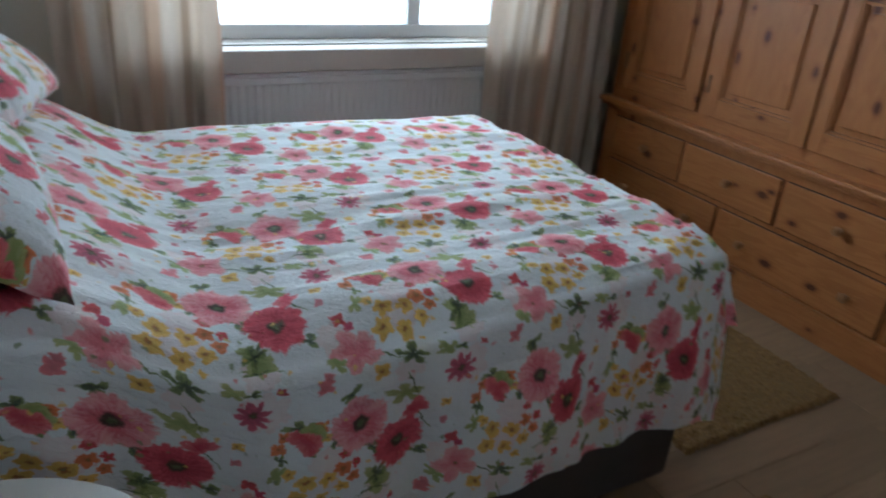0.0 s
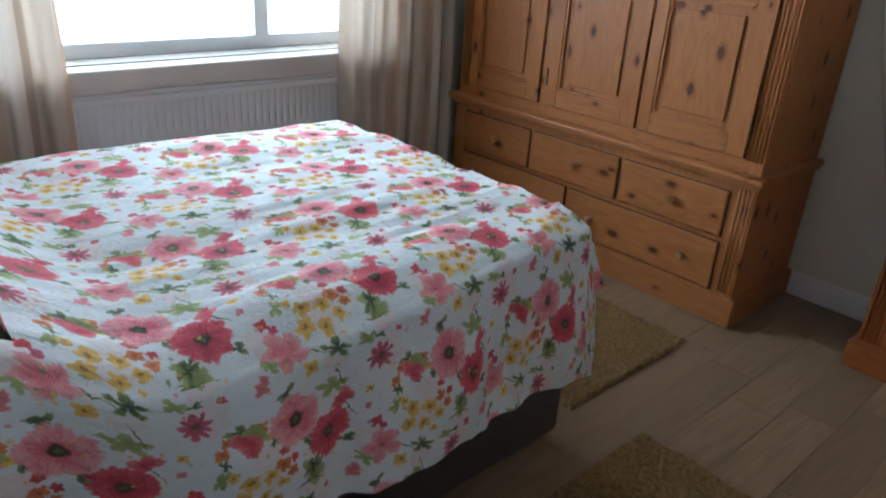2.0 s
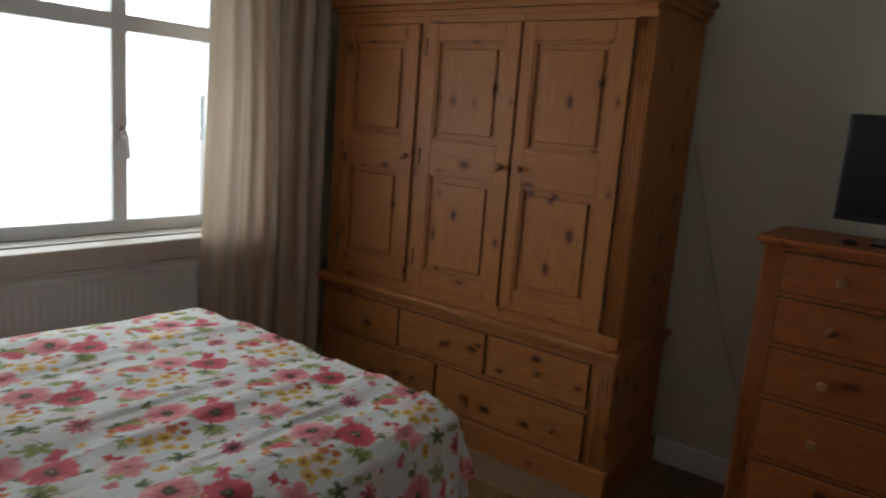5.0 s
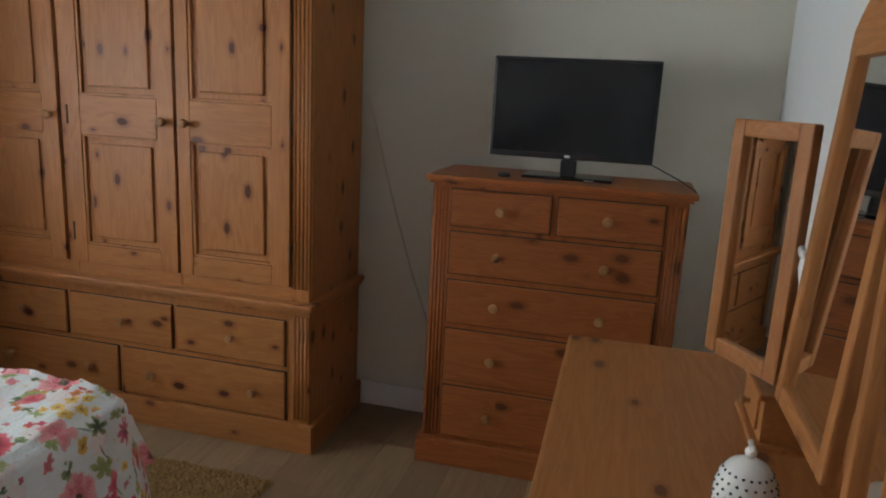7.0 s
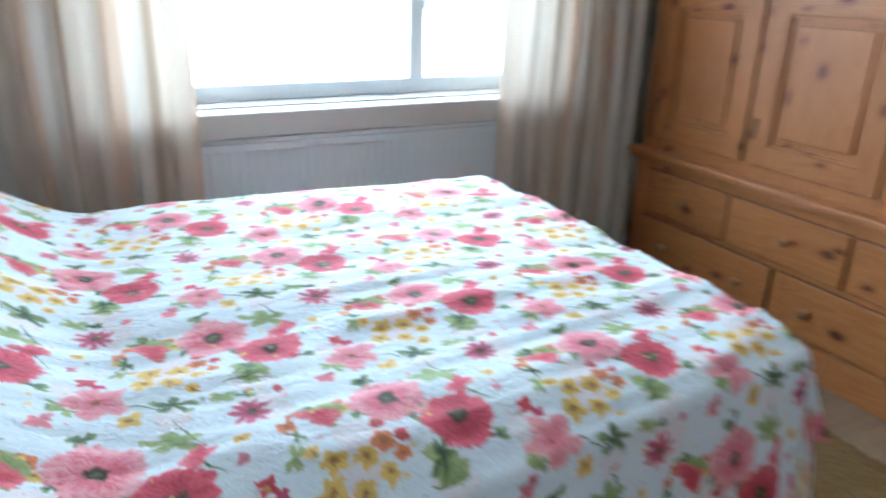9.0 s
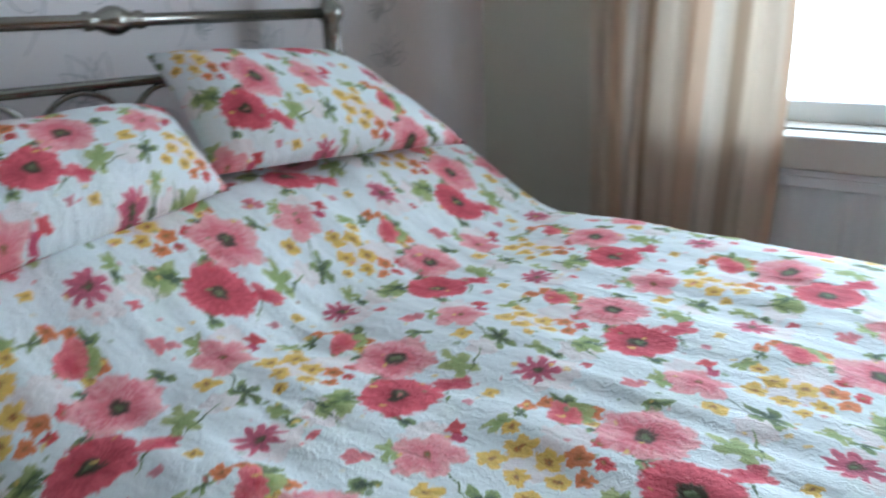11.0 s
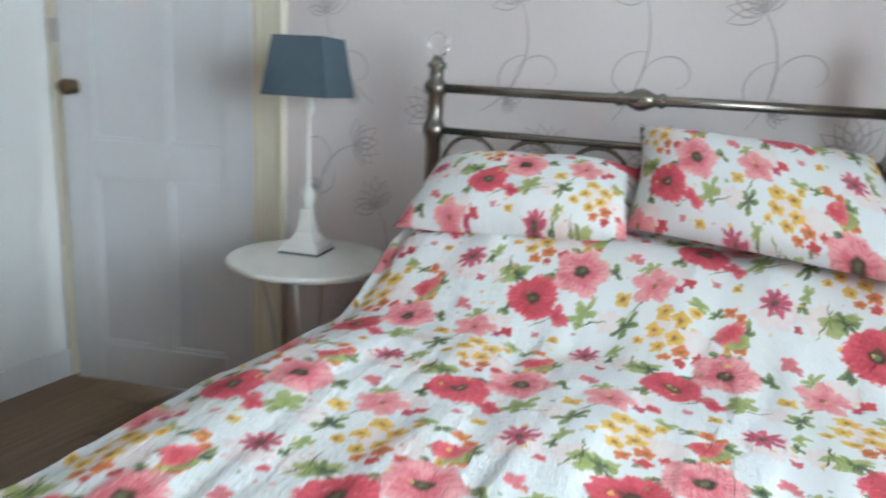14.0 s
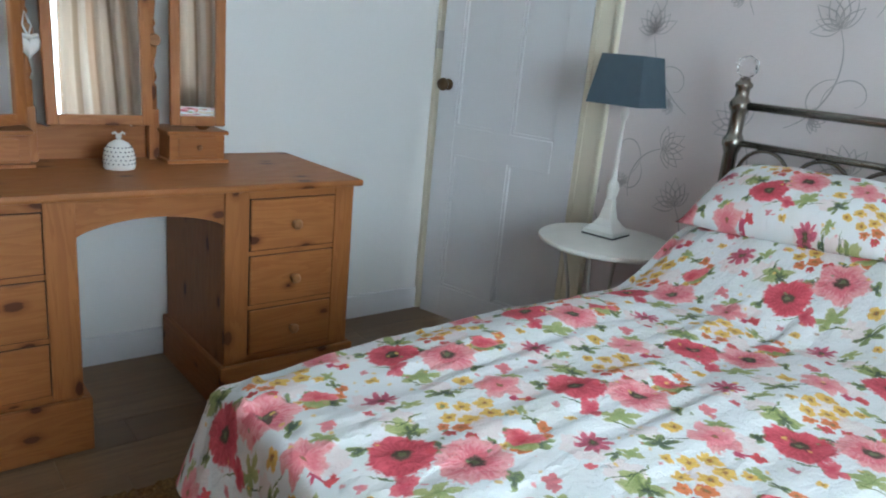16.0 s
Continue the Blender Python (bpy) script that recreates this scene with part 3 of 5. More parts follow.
tube(bm, [(MX, fy0 - 0.012, 1.29), (MX, fy0 - 0.035, 1.29), (MX + 0.012, fy0 - 0.04, 1.27), (MX + 0.02, fy0 - 0.04, 1.17)], 0.008)
part("catch", bm, SILVER, win)
bm = bmesh.new()
box(bm, x0 - 0.05, x1 + 0.05, NY - 0.11, NY, 0.742, 0.832, 0.008)
box(bm, x0 + 0.001, x1 - 0.001, NY, fy0, 0.8, 0.8365)
part("window_sill", bm, SILL, win)

# outside: pale ground and a far row of trees and roofs, self-glowing for hazy daylight


def hazy_glow(name, color, strength):
    # emission in the object's own colour stands in for blown-out daylight
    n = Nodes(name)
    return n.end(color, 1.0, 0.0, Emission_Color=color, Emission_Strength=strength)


# the ground is no source; its glow is added to look overexposed
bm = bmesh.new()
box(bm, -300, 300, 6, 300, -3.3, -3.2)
solid("ground", bm, hazy_glow("glowing_ground", (0.80, 0.84, 0.84), 1.9), "pale open ground outside, glowing in place of hazy daylight", "ground", "", "structure")
bm = bmesh.new()
box(bm, -260, 260, 140, 141, -8, 120)
solid("backdrop", bm, hazy_glow("bright_sky", (0.93, 0.97, 1.0), 3.2), "bright overcast sky outside", "sky", "", "structure")
# weaker added glow pales the trees as haze would
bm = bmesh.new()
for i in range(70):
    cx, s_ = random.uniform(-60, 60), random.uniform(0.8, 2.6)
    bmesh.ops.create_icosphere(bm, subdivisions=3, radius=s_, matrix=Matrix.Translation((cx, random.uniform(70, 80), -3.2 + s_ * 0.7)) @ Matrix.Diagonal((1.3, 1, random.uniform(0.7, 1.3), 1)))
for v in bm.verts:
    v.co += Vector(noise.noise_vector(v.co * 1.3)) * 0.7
solid("far_trees", bm, hazy_glow("glowing_leaves", (0.66, 0.74, 0.74), 1.0), "pale far row of trees with a glow for hazy daylight", "trees", "", "stuff")

# ---- radiator ----
rad = thing("radiator", (1.47, 3.0, 0.15), "white ribbed panel radiator under the window", "radiator")
bm = bmesh.new()
ra, rb, n_r = 0.74, 2.22, 44
wdt = (rb - ra) / n_r
prof = []
for i in range(n_r):
    u = ra + i * wdt
    prof += [(u, 2.982), (u + wdt * 0.25, 2.978), (u + wdt * 0.65, 2.978), (u + wdt * 0.9, 2.982)]
prof.append((rb, 2.982))
for (xa, ya), (xb, yb) in zip(prof, prof[1:]):
    vs = [bm.verts.new(p) for p in ((xa, ya, 0.19), (xb, yb, 0.19), (xb, yb, 0.69), (xa, ya, 0.69))]
    bm.faces.new(vs)
bmesh.ops.remove_doubles(bm, verts=bm.verts, dist=1e-5)
box(bm, ra - 0.004, rb + 0.004, 2.9825, 2.992, 0.16, 0.72)
box(bm, ra - 0.004, rb + 0.004, 2.966, 2.9824, 0.692, 0.722, 0.004)
box(bm, ra - 0.004, rb + 0.004, 2.966, 2.9824, 0.158, 0.188, 0.004)
part("panel", bm, RADIATOR, rad)
bm = bmesh.new()
box(bm, ra, rb, 2.970, 2.978, 0.7225, 0.738)
box(bm, ra, rb, 3.036, 3.044, 0.7225, 0.738)
for i in range(60):
    u = ra + 0.01 + i * (rb - ra - 0.03) / 59
    box(bm, u, u + 0.007, 2.978, 3.036, 0.7235, 0.733)
box(bm, ra + 0.2, ra + 0.24, 2.992, 3.06, 0.3, 0.6)
box(bm, rb - 0.24, rb - 0.2, 2.992, 3.06, 0.3, 0.6)
part("grille", bm, RADIATOR, rad)

# ---- curtains ----


def curtain(xa, xb, folds, seed, label):
    rnd = random.Random(seed)
    bm = bmesh.new()
    uvl = bm.loops.layers.uv.new("cloth")
    nu, nv = folds * 12, 24
    ph = [rnd.uniform(0.5, 1.0) for _ in range(folds + 2)]
    grid, us, ln = [], [], 0.0
    base = []
    for i in range(nu + 1):
        s = i / nu
        k = s * folds
        a = ph[int(k)] * (1 - k % 1) + ph[int(k) + 1] * (k % 1)
        xx = xa + (xb - xa) * (s + 0.35 / folds / 6.28 * math.sin(2 * math.pi * k * 2))
        base.append((xx, a * math.cos(2 * math.pi * k) + 0.25 * math.cos(4.3 * math.pi * k + seed)))
    for i, (xx, a) in enumerate(base):
        if i:
            ln += math.hypot(xx - base[i - 1][0], 0.038 * (a - base[i - 1][1]))
        us.append(ln)
        col = []
        for j in range(nv + 1):
            z = 0.05 + (2.24 - 0.05) * j / nv
            sway = 0.012 * math.sin(3 * z + i * 0.07 + seed)
            amp = 0.044 * (0.75 + 0.25 * math.cos(z * 2 + i * 0.05))
            col.append(bm.verts.new((xx + sway, 2.905 + amp * a, z)))
        grid.append(col)
    for i in range(nu):
        for j in range(nv):
            f = bm.faces.new((grid[i][j], grid[i + 1][j], grid[i + 1][j + 1], grid[i][j + 1]))
            f.smooth = True
            for lp, (ii, jj) in zip(f.loops, ((i, j), (i + 1, j), (i + 1, j + 1), (i, j + 1))):
                lp[uvl].uv = (us[ii], jj / nv * 2.2)
    return solid("curtain", bm, CURTAIN, label, "curtain", "curtains at the window")


curtain(0.33, 0.875, 5, 1, "long beige striped curtain drawn back beside the bed head")
curtain(2.06, 2.76, 7, 2, "long beige striped curtain drawn back beside the wardrobe")
bm = bmesh.new()
lathe(bm, [(0.014, 0.2), (0.014, 2.85)], (0, 2.905, 2.26), 12, Matrix.Rotation(radians(90), 4, "Y"))
box(bm, 0.5, 0.53, 2.905, NY, 2.25, 2.27)
box(bm, 2.5, 2.53, 2.905, NY, 2.25, 2.27)
solid("curtain_rail", bm, WHITEMETAL, "plain curtain rail above the window", "curtain rail")

# ---- wardrobe ----


def reeds(name, parent, mat, x, ya, yb, z0, z1, n=4):
    bm = bmesh.new()
    w = (yb - ya) / n
    for i in range(n):
        yy = ya + (i + 0.5) * w
        rr = w * 0.36
        prof = [(x - rr * math.sin(math.pi * k / 6) * 0.8, yy - rr * math.cos(math.pi * k / 6)) for k in range(7)]
        lo, hi = [bm.verts.new((a, b, z0)) for a, b in prof], [bm.verts.new((a, b, z1)) for a, b in prof]
        for k in range(6):
            bm.faces.new((lo[k], lo[k + 1], hi[k + 1], hi[k])).smooth = True
        bm.faces.new(lo)
        bm.faces.new(hi)
    return part(name, bm, mat, parent)


def drawer_x(parent, mat, x, ya, yb, z0, z1, knobs, label=""):
    """A drawer front that faces -x."""
    bm = bmesh.new()
    box(bm, x, x + 0.018, ya, yb, z0, z1, 0.005)
    box(bm, x + 0.018, x + 0.05, ya + 0.012, yb - 0.012, z0 + 0.01, z1 - 0.01)
    d = part("drawer", bm, mat, parent, label)
    # dark strip just wider than the front, for the shade in its gap
    bm = bmesh.new()
    box(bm, x + 0.009, x + 0.0175, ya - 0.004, yb + 0.004, z0 - 0.004, z1 + 0.004)
    part("gap_shade", bm, GAP, d)
    for ky_ in knobs:
        knob(d, (x, ky_, (z0 + z1) / 2), TURN_X)
    return d


def wardrobe():
    w = thing("wardrobe", (2.97, 2.0, 0), "tall knotty pine triple wardrobe with drawers below its doors", "wardrobe")
    ya, yb = 1.178, 2.845
    back = 3.245
    bm = bmesh.new()
    box(bm, 2.735, back, ya, yb, FZ, 0.568, 0.003)
    part("base", bm, PINE_Z, w)
    bm = bmesh.new()
    box(bm, 2.712, 2.7345, ya - 0.022, yb + 0.022, FZ, 0.105, 0.006)
    box(bm, 2.7348, back, ya - 0.022, ya - 0.0005, FZ, 0.105, 0.006)
    part("plinth", bm, PINE_Y, w)
    bm = bmesh.new()
    box(bm, 2.695, back, ya - 0.028, yb + 0.028, 0.585, 0.611, 0.009)
    box(bm, 2.708, back, ya - 0.016, yb + 0.016, 0.5682, 0.5848, 0.005)
    part("ledge", bm, PINE_Y, w)
    bm = bmesh.new()
    box(bm, 2.765, back, ya + 0.005, yb - 0.012, 0.6112, 1.895, 0.003)
    part("carcase", bm, PINE_Z, w)
    # face frame
    for a, b in ((1.184, 1.258), (1.742, 1.748), (2.242, 2.286), (2.755, 2.833)):
        pbox("upright", w, PINE_Z, 2.742, 2.7648, a, b, 0.6114, 1.895, 0.002)
    for a, b in ((1.2582, 1.7418), (1.7482, 2.2418), (2.2862, 2.7548)):
        pbox("rail", w, PINE_Y, 2.743, 2.7648, a, b, 0.6114, 0.664, 0.002)
        pbox("rail", w, PINE_Y, 2.743, 2.7648, a, b, 1.864, 1.895, 0.002)
    reeds("fluting", w, PINE_Z, 2.742, 1.190, 1.255, 0.66, 1.87)
    reeds("fluting", w, PINE_Z, 2.742, 2.768, 2.826, 0.66, 1.87)
    reeds("fluting", w, PINE_Z, 2.735, 1.184, 1.25, 0.12, 0.555)
    reeds("fluting", w, PINE_Z, 2.735, 2.765, 2.838, 0.12, 0.555)
    # cornice
    bm = bmesh.new()
    for o, a, b in ((0.0, 1.8952, 1.92), (0.014, 1.92, 1.945), (0.032, 1.945, 1.975), (0.05, 1.975, 2.0)):
        box(bm, 2.742 - o, back, ya + 0.012 - o, yb - 0.012 + o, a, b, 0.004)
    part("cornice", bm, PINE_Y, w)
    # drawers
    for a, b in ((1.281, 1.763), (1.790, 2.281), (2.308, 2.755)):
        drawer_x(w, PINE_Y, 2.722, a, b, 0.343, 0.528, ((a + b) / 2 - 0.015,))
    drawer_x(w, PINE_Y, 2.722, 1.278, 2.028, 0.115, 0.315, (1.412, 1.885))
    drawer_x(w, PINE_Y, 2.722, 2.058, 2.755, 0.115, 0.315, (2.19, 2.60))
    # doors
    for a, b, kn, hinge in ((1.262, 1.738, 1.693, 1.259), (1.752, 2.238, 1.790, 2.242), (2.290, 2.750, 2.322, 2.754)):
        d = bmesh.new()
        zb, zt = 0.668, 1.860
        la, lb = 0.074, 0.056
        box(d, 2.728, 2.7475, a, a + la, zb, zt, 0.003)
        box(d, 2.728, 2.7475, b - lb, b, zb, zt, 0.003)
        leaf = part("door", d, PINE_Z, w)
        for c, e in ((zb, 0.745), (1.198, 1.352), (1.786, zt)):
            d = bmesh.new()
            box(d, 2.7285, 2.7475, a + la + 0.0002, b - lb - 0.0002, c, e, 0.003)
            part("door_rail", d, PINE_Y, leaf)
        for c, e in ((0.745, 1.198), (1.352, 1.786)):
            d = bmesh.new()
            pa, pb = a + la, b - lb
            box(d, 2.744, 2.748, pa + 0.001, pb - 0.001, c + 0.001, e - 0.001)
            box(d, 2.7345, 2.7439, pa + 0.036, pb - 0.036, c + 0.034, e - 0.034, 0.007)
            part("panel", d, PINE_Z, leaf)
            d = bmesh.new()
            for g in ((pa, pa + 0.012, c, e), (pb - 0.012, pb, c, e), (pa + 0.012, pb - 0.012, c, c + 0.012), (pa + 0.012, pb - 0.012, e - 0.012, e)):
                box(d, 2.7325, 2.744, g[0], g[1], g[2] + 0.0004, g[3] - 0.0004, 0.0025)
            part("moulding", d, PINE_Z, leaf)
        # dark sheet behind the leaf paints the shade between the doors
        d = bmesh.new()
        box(d, 2.7483, 2.7646, a - 0.005, b + 0.005, zb - 0.004, zt + 0.004)
        part("gap_shade", d, GAP, leaf)
        knob(leaf, (2.728, kn, 1.268), TURN_X)
        for hz in (0.76, 1.235, 1.72):
            d = bmesh.new()
            lathe(d, [(0.0045, 0), (0.0045, 0.075)], (2.726, hinge, hz), 8)
            part("hinge", d, BRASS, leaf)
    return w


wardrobe()

# ---- chest of drawers ----


def chest():
    c = thing("chest_of_drawers", (3.04, 0.28, 0), "tall reddish knotty pine chest of drawers under the television", "chest of drawers")
    ya, yb, f, back = -0.168, 0.738, 2.852, 3.25
    pbox("carcase", c, RED_Z, f, back, ya, yb, FZ, 1.105)
    bm = bmesh.new()
    box(bm, 2.822, back, ya - 0.025, yb + 0.025, 1.116, 1.138, 0.007)
    box(bm, 2.836, back, ya - 0.012, yb + 0.012, 1.1052, 1.1158, 0.003)
    part("top", bm, RED_Y, c)
    bm = bmesh.new()
    box(bm, f - 0.022, f - 0.0003, ya - 0.022, yb + 0.022, FZ, 0.088, 0.005)
    box(bm, f, back, yb + 0.0003, yb + 0.022, FZ, 0.088, 0.005)
    box(bm, f, back, ya - 0.022, ya - 0.0003, FZ, 0.088, 0.005)
    part("plinth", bm, RED_Y, c)
    reeds("fluting", c, RED_Z, f, yb - 0.062, yb - 0.006, 0.10, 1.09)
    reeds("fluting", c, RED_Z, f, ya + 0.006, ya + 0.062, 0.10, 1.09)
    a, b = ya + 0.075, yb - 0.075
    m = (a + b) / 2
    x = f - 0.012
    drawer_x(c, RED_Y, x, m + 0.013, b, 0.952, 1.088, ((m + b) / 2,))
    drawer_x(c, RED_Y, x, a, m - 0.013, 0.952, 1.088, ((m + a) / 2,))
    for z0_, z1_ in ((0.770, 0.928), (0.576, 0.742), (0.342, 0.550), (0.110, 0.318)):
        drawer_x(c, RED_Y, x, a, b, z0_, z1_, (a + 0.185, b - 0.185))


chest()

# ---- television ----
tv = thing("television", (3.04, 0.27, 1.138), "small black flat television standing on the pine chest", "television")
bm = bmesh.new()
box(bm, 3.000, 3.035, -0.034, 0.566, 1.210, 1.575, 0.006)
box(bm, 3.035, 3.06, 0.10, 0.43, 1.24, 1.48, 0.008)
part("housing", bm, BLACK, tv)
bm = bmesh.new()
box(bm, 2.9985, 2.9997, -0.022, 0.554, 1.232, 1.563)
part("screen", bm, SCREEN, tv)
bm = bmesh.new()
box(bm, 3.00, 3.03, 0.235, 0.295, 1.150, 1.2095, 0.008)
part("neck", bm, BLACK, tv)
bm = bmesh.new()
box(bm, 2.945, 3.10, 0.10, 0.43, 1.1385, 1.150, 0.005)
part("stand", bm, SCREEN, tv)
bm = bmesh.new()
box(bm, 2.997, 2.9984, 0.262, 0.282, 1.216, 1.226)
part("maker_mark", bm, SILVERLOGO, tv)
bm = bmesh.new()
lathe(bm, [(0.024, 0), (0.026, 0.006), (0.020, 0.014), (0.004, 0.017)], (2.93, 0.49, 1.1385), 18)
solid("puck", bm, BLACK, "small round black gadget on the pine chest", "gadget")
bm = bmesh.new()
box(bm, 2.915, 2.94, 0.16, 0.20, 1.1505 - 0.012, 1.147, 0.003)
solid("silver_tag", bm, SILVER, "small shiny silver tag on the pine chest", "ornament")
bm = bmesh.new()
tube(bm, [(3.04, -0.02, 1.215), (3.0, -0.08, 1.19), (2.95, -0.13, 1.17), (2.90, -0.17, 1.15), (2.87, -0.185, 1.142)], 0.0025)
solid("television_cable", bm, BLACK, "thin black cable from the television over the chest", "cable")

# ---- dressing table ----


def drawer_y(parent, mat, y, xa, xb, z0, z1, knobs):
    bm = bmesh.new()
    box(bm, xa, xb, y - 0.018, y, z0, z1, 0.005)
    d = part("drawer", bm, mat, parent)
    # dark rim painted as the shade round this drawer front
    bm = bmesh.new()
    box(bm, xa - 0.003, xb + 0.003, y - 0.0175, y - 0.007, z0 - 0.003, z1 + 0.003)
    part("gap_shade", bm, GAP, d)
    for kx in knobs:
        knob(d, (kx, y, (z0 + z1) / 2), TURN_Y)
    return d


def dressing_table():
    t = thing("dressing_table", (1.5, -0.18, 0), "honey pine twin pedestal dressing table with drawers", "dressing table")
    top = 0.79
    bm = bmesh.new()
    box(bm, 0.738, 2.255, -0.455, 0.142, top - 0.024, top, 0.009)
    part("tabletop", bm, PINE_X, t)
    fy = 0.100
    for xa, xb in ((0.752, 1.232), (1.668, 2.215)):
        pbox("pedestal", t, PINE_Z, xa, xb, -0.450, fy - 0.02, FZ, top - 0.0245)
        bm = bmesh.new()
        inner_left = xa > 1.5
        sa, sb = (xa, xa + 0.083) if inner_left else (xa, xa + 0.075)
        ta, tb = (xb - 0.075, xb) if inner_left else (xb - 0.083, xb)
        box(bm, sa, sb, fy - 0.0198, fy, 0.16, top - 0.0245, 0.003)
        part("stile", bm, PINE_Z, t)
        bm = bmesh.new()
        box(bm, ta, tb, fy - 0.0198, fy, 0.16, top - 0.0245, 0.003)
        part("stile", bm, PINE_Z, t)
        for z_ in (0.165, 0.346, 0.538, 0.734):
            pbox("rail", t, PINE_X, sb + 0.0003, ta - 0.0003, fy - 0.0198, fy - 0.001, z_, z_ + 0.016 if z_ < 0.7 else top - 0.0248, 0.001)
        for z0_, z1_ in ((0.184, 0.343), (0.365, 0.535), (0.557, 0.731)):
            drawer_y(t, PINE_X, fy + 0.006, sb + 0.004, ta - 0.004, z0_, z1_, ((sb + ta) / 2,))
        pbox("plinth", t, PINE_X, xa - 0.02, xb + 0.02, fy + 0.0003, fy + 0.02, FZ, 0.158, 0.006)
        pbox("plinth", t, PINE_Y, xa - 0.02, xa - 0.0003, -0.450, fy, FZ, 0.158, 0.006)
        pbox("plinth", t, PINE_Y, xb + 0.0003, xb + 0.02, -0.450, fy, FZ, 0.158, 0.006)
    # arched apron
    bm = bmesh.new()
    ax0, ax1 = 1.2323, 1.6677
    n_a = 24
    rows = []
    for i in range(n_a + 1):
        s = i / n_a
        xx = ax0 + (ax1 - ax0) * s
        zz = 0.650 + 0.045 * math.sin(math.pi * s) ** 0.7
        rows.append([bm.verts.new((xx, y_, z_)) for y_, z_ in ((fy - 0.03, zz), (fy - 0.01, zz), (fy - 0.01, top - 0.025), (fy - 0.03, top - 0.025))])
    for a, b in zip(rows, rows[1:]):
        for k in range(4):
            bm.faces.new((a[k], b[k], b[(k + 1) % 4], a[(k + 1) % 4]))
    bm.faces.new(rows[0])
    bm.faces.new(rows[-1])
    part("apron", bm, PINE_X, t)
    t.matrix_basis = pose(1.5, -0.18, 0, 0, 0, 1.0)


dressing_table()

SPINDLE = [(0.016, 0.0), (0.016, 0.09), (0.010, 0.10), (0.017, 0.12), (0.011, 0.145), (0.008, 0.16), (0.016, 0.20), (0.020, 0.235), (0.012, 0.27), (0.009, 0.285), (0.015, 0.30), (0.009, 0.315), (0.014, 0.36), (0.018, 0.41), (0.011, 0.45), (0.016, 0.47), (0.016, 0.56), (0.009, 0.57), (0.014, 0.59), (0.006, 0.62)]


def framed_mirror(parent, m, w, h, arch=0.0, bar=0.034):
    """A framed glass in local x (width) and z (height), facing +y, laid by m."""
    def put(name, bm, mat, label=""):
        bmesh.ops.transform(bm, matrix=m, verts=bm.verts)
        return part(name, bm, mat, parent, label)
    for side in (0, w - bar):
        bm = bmesh.new()
        box(bm, side, side + bar, -0.011, 0.011, 0, h, 0.005)
        put("frame_side", bm, PINE_Z)
    bm = bmesh.new()
    box(bm, bar + 0.0003, w - bar - 0.0003, -0.0105, 0.0105, 0, bar, 0.004)
    put("frame_rail", bm, PINE_X)
    bm = bmesh.new()
    if not arch:
        box(bm, bar + 0.0003, w - bar - 0.0003, -0.0105, 0.0105, h - bar, h, 0.004)
    else:
        rows = []
        for i in range(21):
            s = i / 20
            zt = h + arch * math.sin(math.pi * s) ** 0.8
            rows.append([bm.verts.new((w * s, y_, z_)) for y_, z_ in ((-0.0105, h - 0.02), (0.0105, h - 0.02), (0.0105, zt + 0.02), (-0.0105, zt + 0.02))])
        for a, b in zip(rows, rows[1:]):
            for k in range(4):
                bm.faces.new((a[k], b[k], b[(k + 1) % 4], a[(k + 1) % 4]))
        bm.faces.new(rows[0])
        bm.faces.new(rows[-1])
    put("frame_rail", bm, PINE_X)
    bm = bmesh.new()
    box(bm, bar - 0.004, w - bar + 0.004, -0.005, -0.001, bar - 0.004, h - (0.015 if arch else bar - 0.004))
    put("glass", bm, MIRROR, "clear mirror glass")


